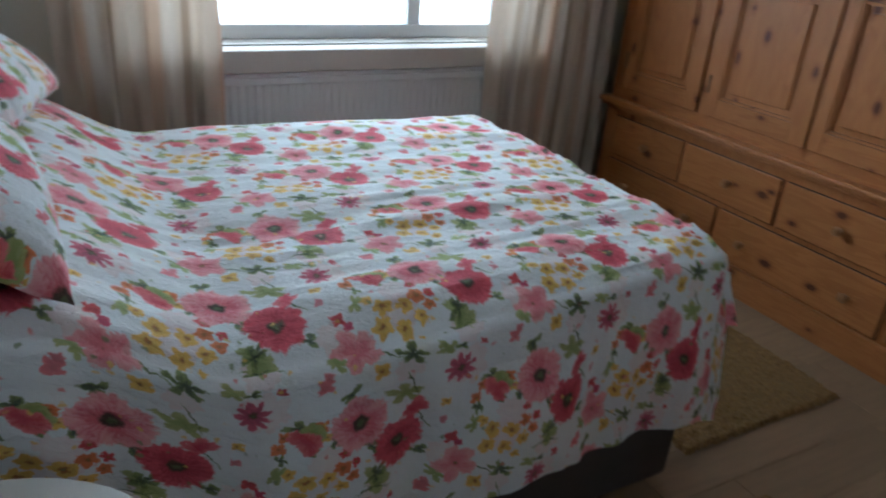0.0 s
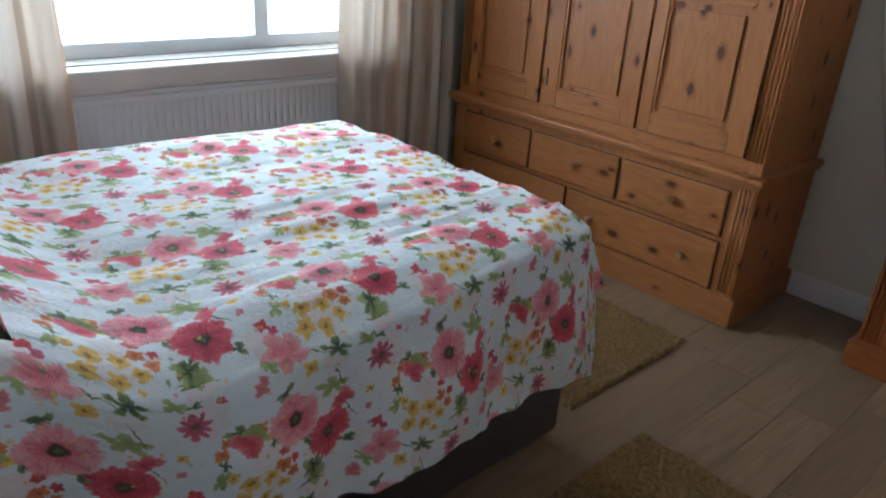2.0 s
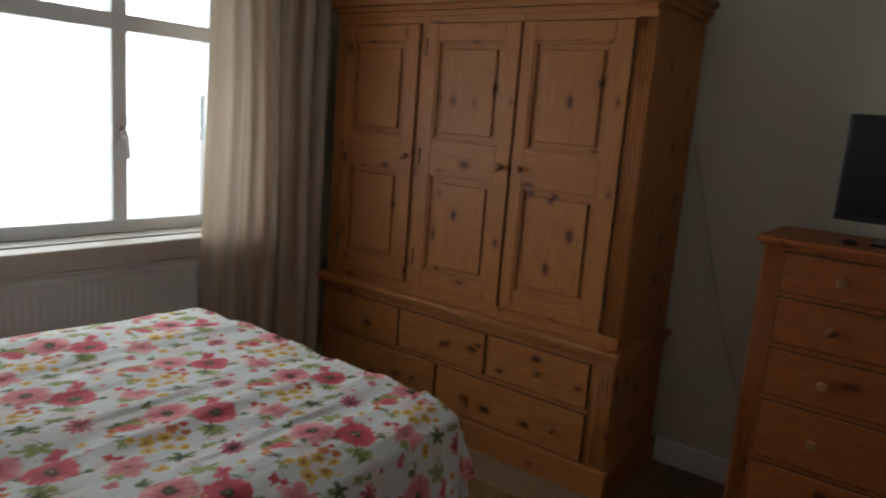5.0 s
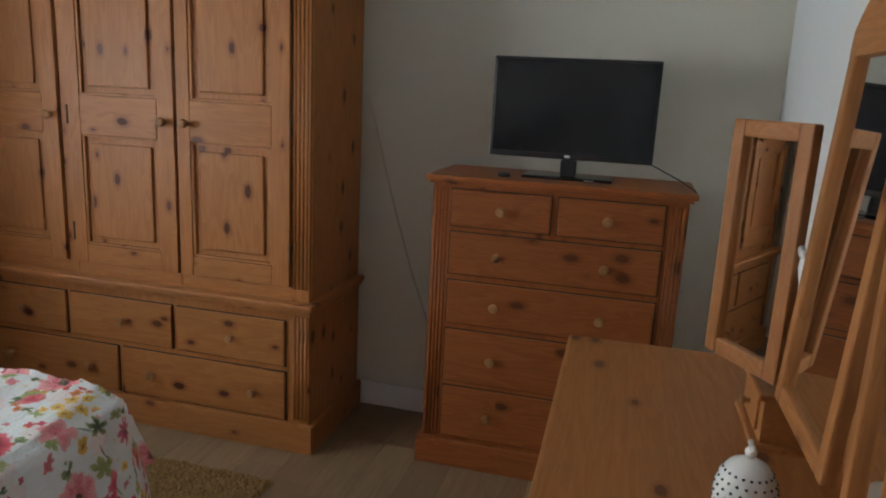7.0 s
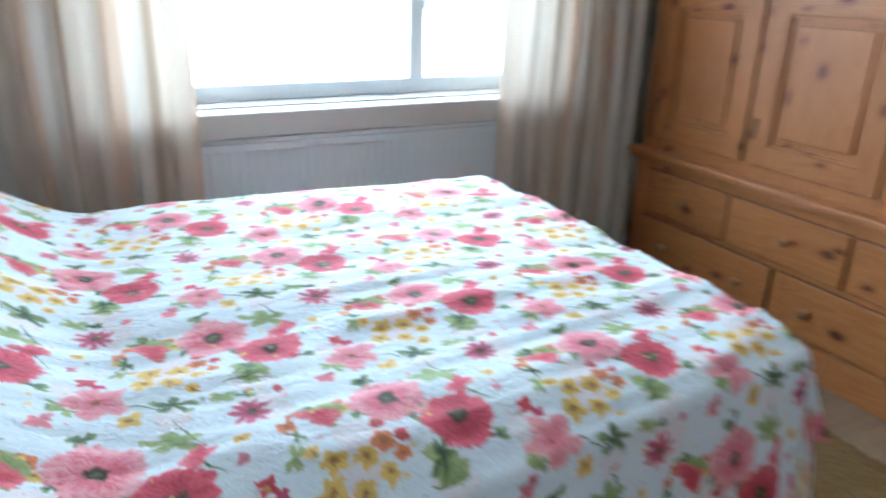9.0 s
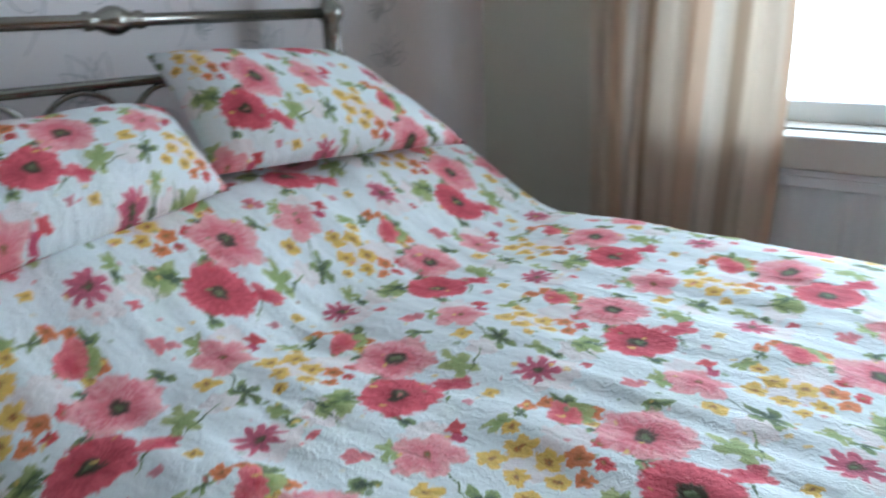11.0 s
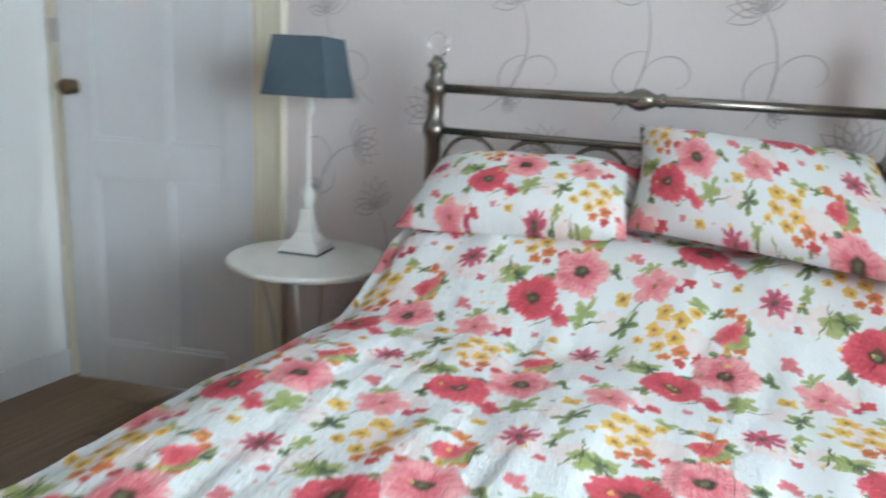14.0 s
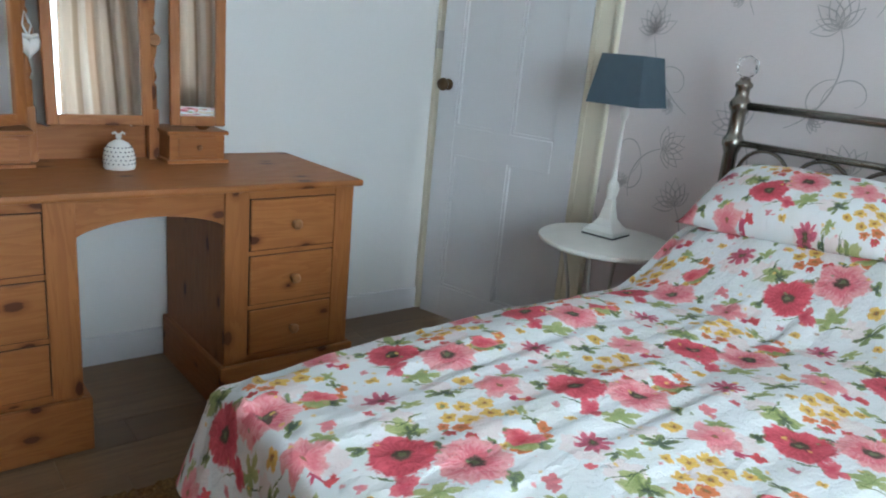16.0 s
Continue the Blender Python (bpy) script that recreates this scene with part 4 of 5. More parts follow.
def mirror_stand():
    s = thing("dressing_mirror", (1.49, -0.36, 0.79), "pine triple dressing mirror with small drawers and turned posts", "mirror")
    z = 0.7905
    for xa, xb in ((1.085, 1.282), (1.708, 1.905)):
        pbox("box_base", s, PINE_X, xa - 0.012, xb + 0.012, -0.462, -0.258, z, z + 0.016, 0.005)
        pbox("drawer_box", s, PINE_X, xa, xb, -0.46, -0.272, z + 0.0162, z + 0.104, 0.002)
        pbox("box_lid", s, PINE_X, xa - 0.012, xb + 0.012, -0.462, -0.258, z + 0.1042, z + 0.118, 0.005)
        d = bmesh.new()
        box(d, xa + 0.03, xb - 0.03, -0.2718, -0.266, z + 0.028, z + 0.094, 0.002)
        dr = part("drawer", d, PINE_X, s)
        knob(dr, ((xa + xb) / 2, -0.266, z + 0.061), TURN_Y, scale=0.55)
    # scalloped back board
    bm = bmesh.new()
    rows = []
    for i in range(41):
        u = i / 40
        zt = z + 0.105 + 0.022 * abs(math.sin(math.pi * (u * 3 + 0.5))) + 0.012 * math.sin(math.pi * u)
        rows.append([bm.verts.new((1.296 + 0.398 * u, y_, z_)) for y_, z_ in ((-0.43, z), (-0.41, z), (-0.41, zt), (-0.43, zt))])
    for a, b in zip(rows, rows[1:]):
        for k in range(4):
            bm.faces.new((a[k], b[k], b[(k + 1) % 4], a[(k + 1) % 4]))
    bm.faces.new(rows[0])
    bm.faces.new(rows[-1])
    part("back_board", bm, PINE_X, s)
    for px in (1.303, 1.687):
        bm = bmesh.new()
        box(bm, px - 0.018, px + 0.018, -0.40, -0.364, z, z + 0.18, 0.003)
        lathe(bm, [(r, h_ + 0.17) for r, h_ in SPINDLE], (px, -0.382, z), 16)
        part("post", bm, PINE_Z, s)
        bm = bmesh.new()
        lathe(bm, [(0.006, 0), (0.018, 0.001), (0.022, 0.012), (0.018, 0.018)], (px, -0.36, 1.205), 14, TURN_Y)
        part("boss", bm, KNOB, s)
    framed_mirror(s, pose(1.334, -0.285, 0.925, 3, 0, 0), 0.324, 0.62, 0.09)
    # wings, turned inwards
    framed_mirror(s, pose(1.274, -0.292, 0.925, 0, 0, -5) @ Matrix.Translation((-0.190, 0, 0)), 0.190, 0.49)
    framed_mirror(s, pose(1.712, -0.292, 0.925, 0, 0, 30), 0.215, 0.49)
    s.matrix_basis = pose(1.492, -0.350, 0.785, 0, 0, 1.0)


mirror_stand()

# ornaments on the dressing table
bm = bmesh.new()
prof = [(0.046, 0), (0.049, 0.006), (0.049, 0.04), (0.043, 0.065), (0.030, 0.083), (0.012, 0.093), (0.006, 0.095)]
lathe(bm, prof, (1.465, -0.20, 0.7905), 24)
bell = solid("candle_dome", bm, CERAMIC, "white pierced ceramic dome on the dressing table", "candle holder")
bm = bmesh.new()
lathe(bm, [(0.004, 0), (0.009, 0.006), (0.010, 0.014), (0.003, 0.02)], (1.465, -0.20, 0.884), 12)
tube(bm, [(1.465, -0.20, 0.897), (1.477, -0.20, 0.908), (1.484, -0.20, 0.902)], 0.004)
tube(bm, [(1.465, -0.20, 0.897), (1.453, -0.20, 0.908), (1.446, -0.20, 0.902)], 0.004)
part("finial", bm, CERAMIC, bell)
bm = bmesh.new()
for row in range(5):
    zz = 0.02 + row * 0.013
    rr = np.interp(zz, [p[1] for p in prof], [p[0] for p in prof])
    for i in range(20):
        a = 2 * math.pi * (i + 0.5 * (row % 2)) / 20
        bmesh.ops.create_icosphere(bm, subdivisions=1, radius=0.0028, matrix=Matrix.Translation((1.465 + rr * math.cos(a), -0.20 + rr * math.sin(a), 0.7905 + zz)))
part("pierced_hole", bm, GREY, bell, kind="stuff")
bm = bmesh.new()
lathe(bm, [(0.014, 0), (0.026, 0.006), (0.028, 0.018), (0.018, 0.034), (0.007, 0.044), (0.007, 0.05)], (1.80, -0.315, 0.9038), 20)
bottle = solid("perfume_bottle", bm, BLUEGLASS, "pale blue glass perfume bottle on the mirror drawer", "perfume bottle")
bm = bmesh.new()
lathe(bm, [(0.006, 0), (0.016, 0.006), (0.017, 0.014), (0.006, 0.02)], (1.80, -0.315, 0.9542), 16)
part("stopper", bm, CRYSTAL, bottle)
bm = bmesh.new()
lathe(bm, [(0.012, 0), (0.024, 0.008), (0.028, 0.024), (0.023, 0.042), (0.010, 0.052)], (1.155, -0.30, 0.9038), 20)
lathe(bm, [(0.004, 0), (0.008, 0.005), (0.003, 0.012)], (1.155, -0.30, 0.960), 12)
tube(bm, [(1.178, -0.30, 0.941), (1.195, -0.30, 0.951), (1.202, -0.30, 0.966)], 0.005)
solid("silver_pot", bm, SILVER, "small round silver pot on the mirror drawer", "ornament")
# hanging heart
bm = bmesh.new()
hc = Vector((1.690, -0.288, 1.155))
pts = []
for i in range(28):
    a = 2 * math.pi * i / 28
    pts.append((0.0024 * 16 * math.sin(a) ** 3 * 0.9, 0.0024 * (13 * math.cos(a) - 5 * math.cos(2 * a) - 2 * math.cos(3 * a) - math.cos(4 * a))))
fr, bk = [bm.verts.new(hc + Vector((u, 0.006, v))) for u, v in pts], [bm.verts.new(hc + Vector((u, -0.006, v))) for u, v in pts]
cf, cb_ = bm.verts.new(hc + Vector((0, 0.014, 0))), bm.verts.new(hc + Vector((0, -0.014, 0)))
for i in range(28):
    j = (i + 1) % 28
    bm.faces.new((fr[i], fr[j], cf)).smooth = True
    bm.faces.new((bk[j], bk[i], cb_)).smooth = True
    bm.faces.new((fr[i], bk[i], bk[j], fr[j])).smooth = True
heart = solid("hanging_heart", bm, CERAMIC, "white fabric heart hanging on the mirror post", "ornament")
bm = bmesh.new()
tube(bm, [hc + Vector((0, 0, 0.026)), hc + Vector((-0.012, -0.015, 0.06)), hc + Vector((0, -0.05, 0.10)), hc + Vector((0.012, -0.015, 0.06)), hc + Vector((0, 0, 0.026))], 0.003)
tube(bm, [hc + Vector((-0.025, 0.008, 0.032)), hc + Vector((0, 0.01, 0.026)), hc + Vector((0.025, 0.008, 0.032))], 0.007)
part("ribbon", bm, CERAMIC, heart)

# ---- bed ----
BX0, BX1, BY0, BY1, BZ = 0.03, 1.660, 1.110, 2.385, 0.704


def top_z(x, y):
    z = BZ + 0.165 * (1 - min(max((x - 0.16) / 0.38, 0), 1)) ** 2 * (3 - 2 * (1 - min(max((x - 0.16) / 0.38, 0), 1)))
    z -= 0.012 * max(0, (x - 1.2))
    z -= 0.035 * min(1, max(0, (1.23 - y) / 0.12)) ** 1.5 * min(1, max(0.25, (1.6 - x) / 0.6))
    z += 0.050 * max(0, 0.065 - abs(noise.noise(Vector((x * 1.5 + y * 0.9, y * 6.5 - x, 3.3))))) + 0.045 * max(0, 0.055 - abs(noise.noise(Vector((x * 2.6, y * 11.0 + x * 2, 9.3)))))
    z += 0.006 * math.sin(5 * x + 3 * y) * math.sin(7 * y)
    z += 0.012 * noise.noise(Vector((x * 3.0, y * 9.0, 1.7))) + 0.005 * noise.noise(Vector((x * 2.2 + y, y * 30.0, 8.1))) + 0.004 * noise.noise(Vector((x * 9, y * 22.0, 4.2)))
    return z


bed = thing("bed", (0.8, 1.73, 0), "double divan bed with an aged nickel headboard and crystal finials", "bed")
bm = bmesh.new()
box(bm, BX0 + 0.02, BX1 - 0.02, BY0 + 0.035, BY1 - 0.012, FZ + 0.03, 0.36, 0.02)
part("divan_base", bm, DIVAN, bed, "dark brown cloth divan base")
bm = bmesh.new()
box(bm, BX0 + 0.02, BX1 - 0.04, BY0 + 0.10, BY1 - 0.04, 0.361, 0.63, 0.03)
part("mattress", bm, GLOSS, bed, "white mattress")
for fx, fy_ in ((0.12, 1.2), (1.56, 1.2), (0.12, 2.27), (1.56, 2.27)):
    bm = bmesh.new()
    lathe(bm, [(0.02, 0), (0.02, 0.029)], (fx, fy_, FZ), 12)
    part("castor", bm, BLACK, bed)
HX = 0.0
PY0, PY1 = 1.070, 2.173
for py in (PY0, PY1):
    bm = bmesh.new()
    lathe(bm, [(0.021, 0.0), (0.021, 1.035), (0.024, 1.04), (0.027, 1.05), (0.032, 1.06), (0.032, 1.075), (0.027, 1.085), (0.022, 1.095), (0.022, 1.155), (0.027, 1.163), (0.032, 1.172), (0.032, 1.188), (0.026, 1.197), (0.020, 1.205), (0.020, 1.228), (0.026, 1.235), (0.026, 1.245), (0.017, 1.252), (0.015, 1.262)], (HX, py, 0), 20)
    part("post", bm, METAL, bed)
    bm = bmesh.new()
    bmesh.ops.create_icosphere(bm, subdivisions=2, radius=0.034, matrix=Matrix.Translation((HX, py, 1.295)))
    part("finial", bm, CRYSTAL, bed, "faceted crystal ball finial")
for rz, rr in ((1.180, 0.0125), (1.067, 0.010), (0.60, 0.012)):
    bm = bmesh.new()
    lathe(bm, [(rr, 0.02), (rr, PY1 - PY0 - 0.02)], (HX, PY0, rz), 14, TURN_Y)
    part("rail", bm, METAL, bed)
bm = bmesh.new()
lathe(bm, [(0.0126, -0.06), (0.018, -0.056), (0.018, -0.046), (0.013, -0.040), (0.018, -0.028), (0.026, -0.012), (0.028, 0.0), (0.026, 0.012), (0.018, 0.028), (0.013, 0.040), (0.018, 0.046), (0.018, 0.056), (0.0126, 0.06)], (HX, (PY0 + PY1) / 2, 1.180), 18, TURN_Y)
part("collar", bm, METAL, bed)
n_arc = 6
aw = (PY1 - PY0 - 0.05) / n_arc
for i in range(n_arc):
    bm = bmesh.new()
    cy = PY0 + 0.025 + aw * (i + 0.5)
    R = aw * 0.46
    tube(bm, [(HX, cy - R * math.cos(math.pi * k / 14), 1.056 - R + R * math.sin(math.pi * k / 14)) for k in range(15)] + [(HX, cy + R, 0.82)], 0.006)
    part("arch", bm, METAL, bed)

# duvet: one cloth laid over the bed, its print in cloth metres
bm = bmesh.new()
uvl = bm.loops.layers.uv.new("cloth")
OS, OE, ON = 0.44, 0.21, 0.30
xs = list(np.linspace(0.06, BX1, 150)) + list(BX1 + np.linspace(0, OE, 16)[1:])
ys = list(BY0 - np.linspace(OS, 0, 30)[:-1]) + list(np.linspace(BY0, BY1, 96)) + list(BY1 + np.linspace(0, ON, 16)[1:])


def drape(u, v):
    ex = max(0.0, u - BX1)
    ey = max(0.0, BY0 - v) if v < BY0 else -max(0.0, v - BY1)
    x, y = min(u, BX1), min(max(v, BY0), BY1)
    z = top_z(x, y)
    if v < BY0 and ey:
        ey *= 0.78 + 0.30 * min(1, max(0, (x - 0.3) / 1.3))
    e = max(ex, abs(ey)) if (ex and ey) else ex + abs(ey)
    if e:
        nx, ny = ex, -ey
        ln = math.hypot(nx, ny)
        nx, ny = nx / ln, ny / ln
        rnd = 0.025
        out = rnd * min(1, e / 0.03) + 0.05 * e
        along = (y if nx > abs(ny) else x)
        rip = noise.noise(Vector((along * 7, 2.0, e * 2))) * 0.05 + noise.noise(Vector((along * 18, 5.0, e * 3))) * 0.015
        out += rip * min(1, e / 0.25) + 0.012 * min(1, e / 0.2)
        if ex and ey:
            out += 0.10 * min(ex, abs(ey))
        x += nx * out
        y += ny * out
        z -= max(0, e - 0.012)
    else:
        edge = min(BX1 - x, y - BY0, BY1 - y)
        z -= 0.012 * max(0, 1 - edge / 0.03) ** 2
    y += 0.075 * min(1, max(0, (x - 0.9) / 0.75)) * min(1, max(0, 1 - (y - BY0) / 0.6))
    return Vector((x, y, max(z, 0.02)))


grid = [[bm.verts.new(drape(u, v)) for v in ys] for u in xs]
for i in range(len(xs) - 1):
    for j in range(len(ys) - 1):
        f = bm.faces.new((grid[i][j], grid[i + 1][j], grid[i + 1][j + 1], grid[i][j + 1]))
        f.smooth = True
        for lp, (a, b) in zip(f.loops, ((i, j), (i + 1, j), (i + 1, j + 1), (i, j + 1))):
            lp[uvl].uv = (xs[a], ys[b])
duvet = solid("duvet", bm, POPPY, "white duvet cover printed with red and pink poppies on the bed", "duvet")


def pillow(name, corners, bulge, uv0, label, uturn=0.0):
    """A flanged pillow between four corners (near the foot: first two, near the headboard: last two)."""
    bm = bmesh.new()
    uvl = bm.loops.layers.uv.new("cloth")
    a, b, c, d = [Vector(p) for p in corners]
    nrm = ((b - a).cross(d - a)).normalized()
    if nrm.z < 0:
        nrm = -nrm
    N = 30
    sides = []
    for sgn in (1, -1):
        g = []
        for i in range(N + 1):
            col = []
            for j in range(N + 1):
                s, t = i / N, j / N
                p = a * (1 - s) * (1 - t) + b * s * (1 - t) + c * s * t + d * (1 - s) * t
                q = (max(0, 1 - abs(2 * s - 1) ** 3.2) * max(0, 1 - abs(2 * t - 1) ** 3.2)) ** 0.55
                # edges draw in between the corners
                mid = (a + b + c + d) / 4
                pull = 0.05 * ((1 - (2 * s - 1) ** 2) * abs(2 * t - 1) ** 3 + (1 - (2 * t - 1) ** 2) * abs(2 * s - 1) ** 3)
                p = p.lerp(mid, pull)
                w = 0.006 * noise.noise(Vector((s * 6, t * 4, uv0[0] * 9)))
                col.append(bm.verts.new(p + nrm * (sgn * bulge * q * (1.0 if sgn > 0 else 0.55) + w)))
            g.append(col)
        sides.append(g)
    wid, hei = (b - a).length, (d - a).length
    for g in sides:
        for i in range(N):
            for j in range(N):
                f = bm.faces.new((g[i][j], g[i + 1][j], g[i + 1][j + 1], g[i][j + 1]))
                f.smooth = True
                for lp, (p, q) in zip(f.loops, ((i, j), (i + 1, j), (i + 1, j + 1), (i, j + 1))):
                    lp[uvl].uv = (uv0[0] - q / N * hei * 1.25, uv0[1] + p / N * wid * 1.08)
    bmesh.ops.remove_doubles(bm, verts=bm.verts, dist=0.0015)
    return solid(name, bm, POPPY, label, "pillow", "pillows on the bed")


pillow("pillow", ((0.290, 1.105, 0.842), (0.235, 1.665, 0.875), (0.055, 1.665, 1.015), (0.060, 1.130, 1.000)), 0.085, (1.10, 0.95), "plump poppy-printed pillow lying against the headboard")
pillow("pillow", ((0.200, 1.655, 0.900), (0.320, 2.290, 0.868), (0.045, 2.120, 1.095), (0.060, 1.640, 1.120)), 0.085, (0.90, 1.40), "poppy-printed pillow propped up against the headboard")

# ---- bedside table and lamp ----
TC = (0.130, 0.755)
bt = thing("bedside_table", (TC[0], TC[1], 0), "round cream metal bedside table with a small lower shelf", "bedside table")
bm = bmesh.new()
lathe(bm, [(0.222, 0.662), (0.232, 0.664), (0.236, 0.670), (0.236, 0.677), (0.232, 0.681)], (*TC, 0), 48)
part("tabletop", bm, WHITEMETAL, bt)
bm = bmesh.new()
lathe(bm, [(0.090, 0.350), (0.098, 0.353), (0.098, 0.358), (0.090, 0.361)], (*TC, 0), 32)
part("shelf", bm, WHITEMETAL, bt)
for k in range(4):
    a = radians(20 + 90 * k)
    c, s = math.cos(a), math.sin(a)
    bm = bmesh.new()
    tube(bm, [(TC[0] + r * c, TC[1] + r * s, z_) for r, z_ in ((0.16, 0.661), (0.145, 0.60), (0.115, 0.48), (0.100, 0.36), (0.100, 0.32), (0.115, 0.26), (0.155, 0.20), (0.175, 0.12), (0.180, 0.05), (0.180, FZ + 0.004))], 0.006)
    part("leg", bm, WHITEMETAL, bt)
    bm = bmesh.new()
    tube(bm, [(TC[0] + r * c, TC[1] + r * s, z_) for r, z_ in ((0.103, 0.30), (0.08, 0.25), (0.05, 0.23), (0.025, 0.25), (0.02, 0.28), (0.04, 0.295))], 0.004)
    part("scroll", bm, WHITEMETAL, bt)

LC = (0.078, 0.706)
lamp = thing("table_lamp", (LC[0], LC[1], 0.6815), "cream table lamp with a slate blue square shade, unlit", "table lamp")
LM = Matrix.Translation((LC[0], LC[1], 0.6815)) @ Matrix.Rotation(radians(10), 4, "Z")


def lamp_part(name, bm, mat):
    bmesh.ops.transform(bm, matrix=LM, verts=bm.verts)
    return part(name, bm, mat, lamp)


bm = bmesh.new()
box(bm, -0.062, 0.062, -0.062, 0.062, 0, 0.006)
lamp_part("felt", bm, GREY)
bm = bmesh.new()
for (w0, za), (w1, zb) in zip(((0.060, 0.0062), (0.058, 0.02), (0.040, 0.036), (0.024, 0.06), (0.016, 0.10)), ((0.058, 0.02), (0.040, 0.036), (0.024, 0.06), (0.016, 0.10), (0.014, 0.13))):
    lo = [bm.verts.new((sx * w0, sy * w0, za)) for sx, sy in ((-1, -1), (1, -1), (1, 1), (-1, 1))]
    hi = [bm.verts.new((sx * w1, sy * w1, zb)) for sx, sy in ((-1, -1), (1, -1), (1, 1), (-1, 1))]
    for k in range(4):
        bm.faces.new((lo[k], lo[(k + 1) % 4], hi[(k + 1) % 4], hi[k]))
lathe(bm, [(0.012, 0.12), (0.019, 0.145), (0.023, 0.165), (0.019, 0.185), (0.009, 0.20), (0.011, 0.21), (0.0075, 0.225), (0.006, 0.36), (0.006, 0.40), (0.012, 0.41), (0.015, 0.43), (0.010, 0.45), (0.010, 0.47)], (0, 0, 0), 16)
lamp_part("stem", bm, WHITEMETAL)
bm = bmesh.new()
w0, w1, za, zb = 0.099, 0.076, 0.455, 0.617
for th in (0.0, 0.003):
    lo = [bm.verts.new((sx * (w0 - th), sy * (w0 - th), za)) for sx, sy in ((-1, -1), (1, -1), (1, 1), (-1, 1))]
    hi = [bm.verts.new((sx * (w1 - th), sy * (w1 - th), zb)) for sx, sy in ((-1, -1), (1, -1), (1, 1), (-1, 1))]
    for k in range(4):
        bm.faces.new((lo[k], lo[(k + 1) % 4], hi[(k + 1) % 4], hi[k]))
lamp_part("shade", bm, SHADE)

# ---- rugs ----


def rug(x0_, x1_, y0_, y1_, label, seed):
    bm = bmesh.new()
    nx, ny = int((x1_ - x0_) / 0.011), int((y1_ - y0_) / 0.011)
    rnd = random.Random(seed)
    g = []
    for i in range(nx + 1):
        col = []
        for j in range(ny + 1):
            x, y = x0_ + (x1_ - x0_) * i / nx, y0_ + (y1_ - y0_) * j / ny
            edge = i in (0, nx) or j in (0, ny)
            z = FZ + 0.001 if edge else FZ + 0.012 + rnd.uniform(0, 0.011) + 0.004 * noise.noise(Vector((x * 8, y * 8, seed)))
            col.append(bm.verts.new((x + rnd.uniform(-0.004, 0.004), y + rnd.uniform(-0.004, 0.004), z)))
        g.append(col)
    for i in range(nx):
        for j in range(ny):
            bm.faces.new((g[i][j], g[i + 1][j], g[i + 1][j + 1], g[i][j + 1]))
    return solid("rug", bm, RUG, label, "rug", "rugs by the bed")


rug(1.78, 2.49, 1.20, 2.28, "tufted ochre rug at the foot of the bed", 3)
rug(0.98, 1.87, 0.40, 0.99, "tufted ochre rug between bed and dressing table", 4)

# ---- cables ----
bm = bmesh.new()
tube(bm, [(3.262, 1.17, 1.42), (3.262, 1.14, 1.34), (3.262, 1.09, 1.15), (3.262, 1.02, 0.9), (3.262, 0.93, 0.62), (3.262, 0.83, 0.36), (3.262, 0.78, 0.3)], 0.004)
solid("wall_cable", bm, CABLE, "thin pale cable hanging down the beige wall", "cable")
bm = bmesh.new()
tube(bm, [(2.80, 3.054, 2.2), (2.82, 3.052, 1.8), (2.81, 3.05, 1.5), (2.835, 3.05, 1.25), (2.83, 3.05, 1.05), (2.80, 3.045, 0.92)], 0.005)
solid("window_cable", bm, BLACK, "thin black cable hanging beside the curtain", "cable")

# shoes by the bed
for sx_, sy_ in ((0.62, 0.66), (0.70, 0.60)):
    bm = bmesh.new()
    bmesh.ops.create_uvsphere(bm, u_segments=16, v_segments=10, radius=1, matrix=Matrix.Translation((sx_, sy_, FZ + 0.045)) @ Matrix.Rotation(0.4, 4, "Z") @ Matrix.Diagonal((0.05, 0.12, 0.045, 1)))
    solid("slipper", bm, BLACK, "dark fluffy slipper on the floor beside the bed", "slipper", "slippers")

# ---- drawn flowers of the wallpaper ----


def ribbon(bm, pts, w):
    pts = [Vector(p) for p in pts]
    row = []
    for i, p in enumerate(pts):
        d = (pts[min(i + 1, len(pts) - 1)] - pts[max(i - 1, 0)]).normalized()
        s = Vector((-d.y, d.x)) * w * 1.6 * (0.35 + 0.65 * math.sin(math.pi * (i + 0.5) / len(pts)))
        row.append([bm.verts.new((WX + 0.0012, (p + s).x, (p + s).y)), bm.verts.new((WX + 0.0012, (p - s).x, (p - s).y))])
    for a, b in zip(row, row[1:]):
        bm.faces.new((a[0], b[0], b[1], a[1]))


def curl(start, ang, length, bend, tight):
    pts, p, a = [Vector(start)], Vector(start), ang
    n_ = 34
    for i in range(n_):
        a += bend / n_ * (1 + tight * (i / n_) ** 3)
        p = p + Vector((math.cos(a), math.sin(a))) * length / n_
        pts.append(p.copy())
    return pts, a


bm = bmesh.new()
rnd = random.Random(11)


def flower(c, ang, r):
    for k in range(-3, 4):
        a = ang + k * 0.42
        ln = r * (1.0 - 0.06 * abs(k)) * rnd.uniform(0.85, 1.1)
        for sd in (-1, 1):
            ribbon(bm, [c + ln * s * Vector((math.cos(a), math.sin(a))) + sd * ln * 0.20 * math.sin(math.pi * s ** 0.8) * Vector((-math.sin(a), math.cos(a))) for s in np.linspace(0, 1, 12).tolist()], 0.0011)
        ribbon(bm, [c + ln * s * 0.6 * Vector((math.cos(a), math.sin(a))) for s in np.linspace(0, 1, 4).tolist()], 0.0007)


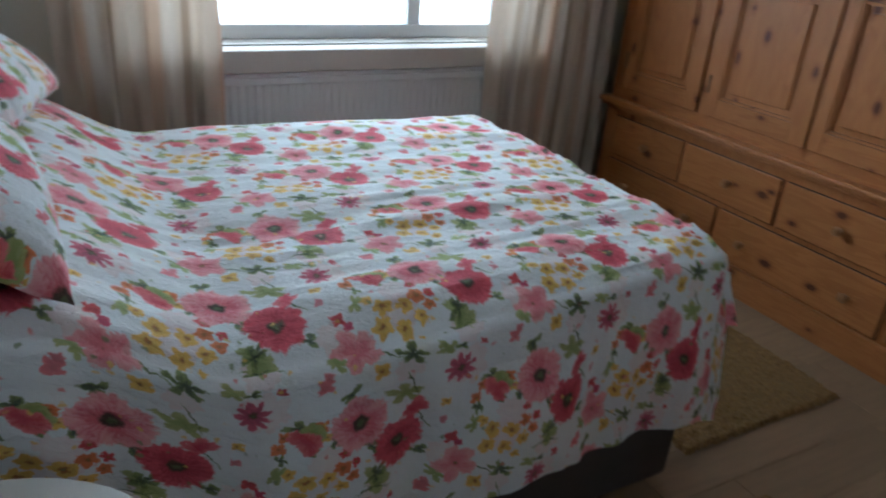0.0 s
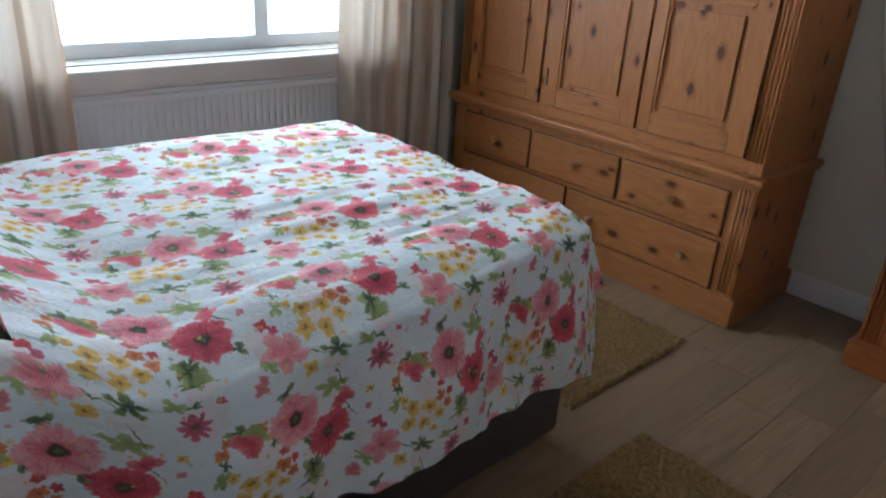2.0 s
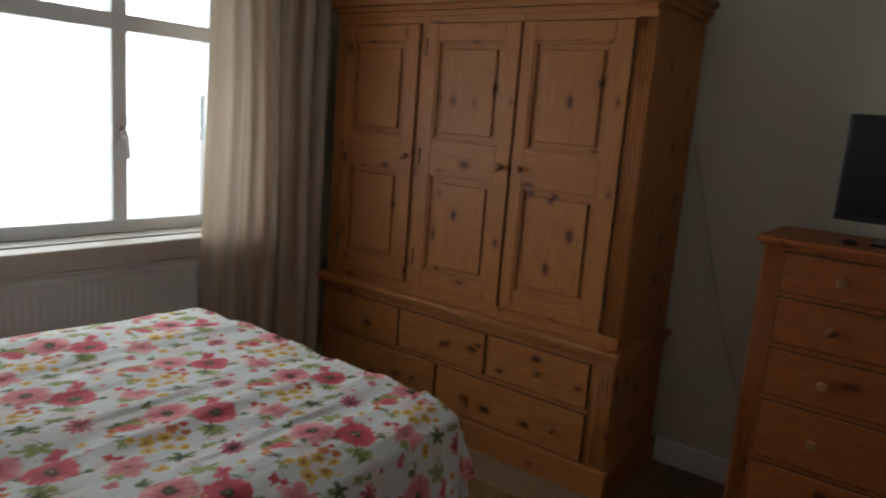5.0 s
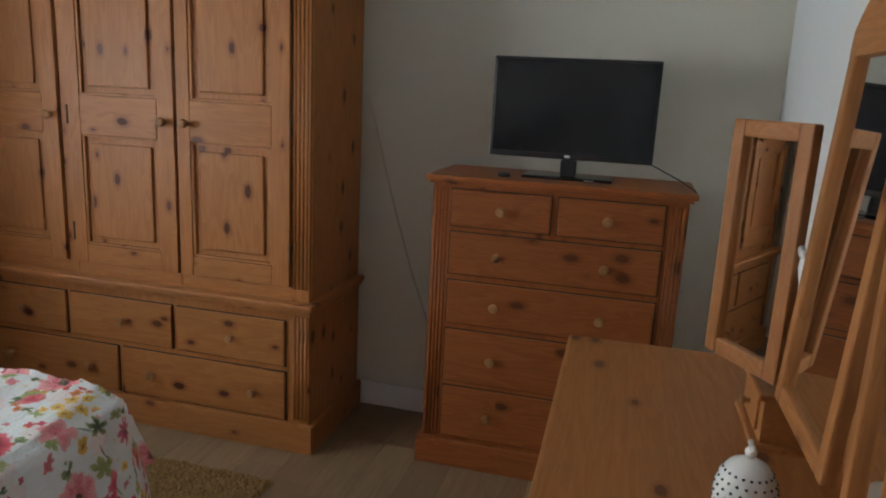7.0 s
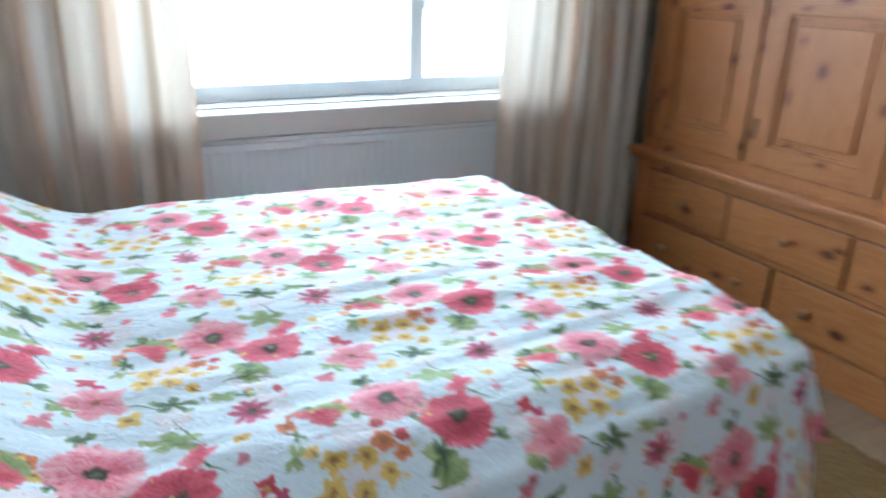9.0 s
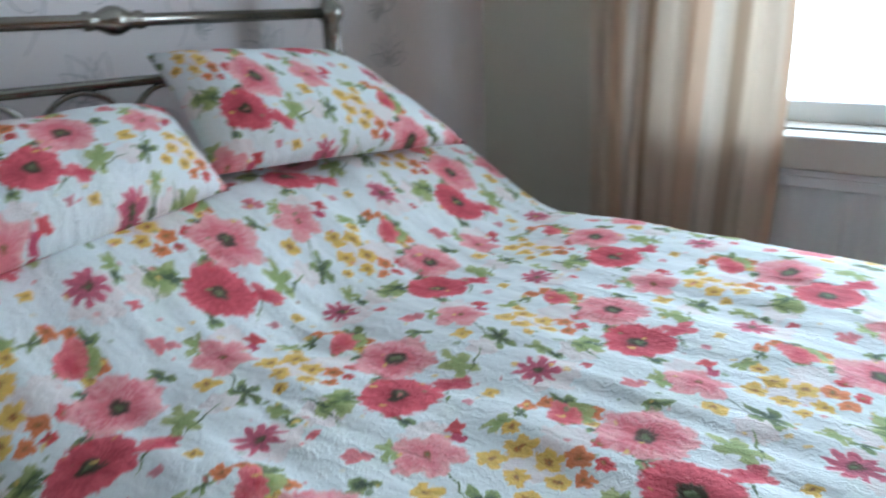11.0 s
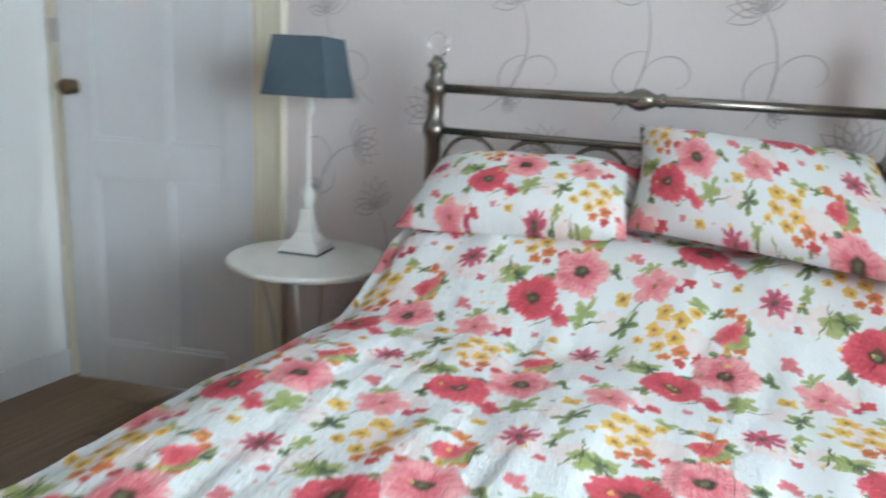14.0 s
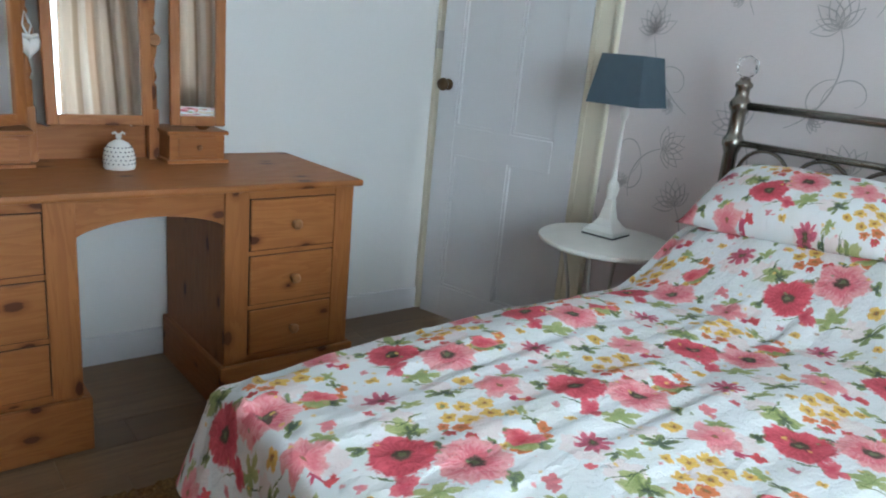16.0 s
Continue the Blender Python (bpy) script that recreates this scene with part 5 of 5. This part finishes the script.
for gy in range(9):
    for gz in range(7):
        oy, oz = 0.25 + gy * 0.36 + (0.18 if gz % 2 else 0) + rnd.uniform(-0.02, 0.02), 0.10 + gz * 0.34
        if oy > NY - 0.3 or oz > H - 0.4 or oy < D1 + 0.08:
            continue
        flip = -1 if rnd.random() < 0.4 else 1
        pts, a = curl((oy, oz), math.pi / 2 - flip * rnd.uniform(0.3, 1.2), rnd.uniform(0.26, 0.38), flip * rnd.uniform(0.8, 2.0), 0.0)
        ribbon(bm, pts, 0.0016)
        flower(pts[-1], a, 0.105)
        b1, _ = curl(pts[12], a - flip * 0.4, 0.24, -flip * 3.0, 2.2)
        ribbon(bm, b1, 0.0012)
        b2, a2 = curl(pts[20], a + flip * 1.0, 0.20, flip * 2.6, 2.4)
        ribbon(bm, b2, 0.0012)
        if rnd.random() < 0.7:
            flower(pts[6] + Vector((flip * 0.02, 0.0)), a - flip * 2.0, 0.05)
bmesh.ops.delete(bm, geom=[f for f in bm.faces if any(v.co.y < D1 + 0.112 or v.co.y > NY - 0.01 or v.co.z > H - 0.01 or v.co.z < 0.1 for v in f.verts)], context="FACES")
solid("wallpaper_print", bm, PRINT, "fine grey drawn flowers printed on the wallpaper", "wallpaper", "", "structure")

# ---- floor planks ----
rnd = random.Random(5)
shared = {}
pw = 0.155
y = SY
row = 0
while y < NY:
    w_ = min(pw, NY - y)
    x = WX - rnd.uniform(0, 0.5)
    while x < EX:
        ln = rnd.choice((0.46, 0.62, 0.92))
        a, b = max(x, WX), min(x + ln, EX)
        x += ln
        if b - a < 0.02:
            continue
        key = (round(b - a, 3), round(w_, 3))
        if key not in shared:
            pb = bmesh.new()
            L, W = key
            lo = [pb.verts.new(p) for p in ((0, 0, -0.0038), (L, 0, -0.0038), (L, W, -0.0038), (0, W, -0.0038))]
            hi = [pb.verts.new(p) for p in ((0.0012, 0.0012, 0), (L - 0.0012, 0.0012, 0), (L - 0.0012, W - 0.0012, 0), (0.0012, W - 0.0012, 0))]
            pb.faces.new(hi)
            for k in range(4):
                pb.faces.new((lo[k], lo[(k + 1) % 4], hi[(k + 1) % 4], hi[k]))
            shared[key] = mesh_of("plank", pb, FLOOR)
        ob = new("plank", shared[key])
        ob.parent = floor
        ob.location = (a, y, FZ)
    y += pw
    row += 1
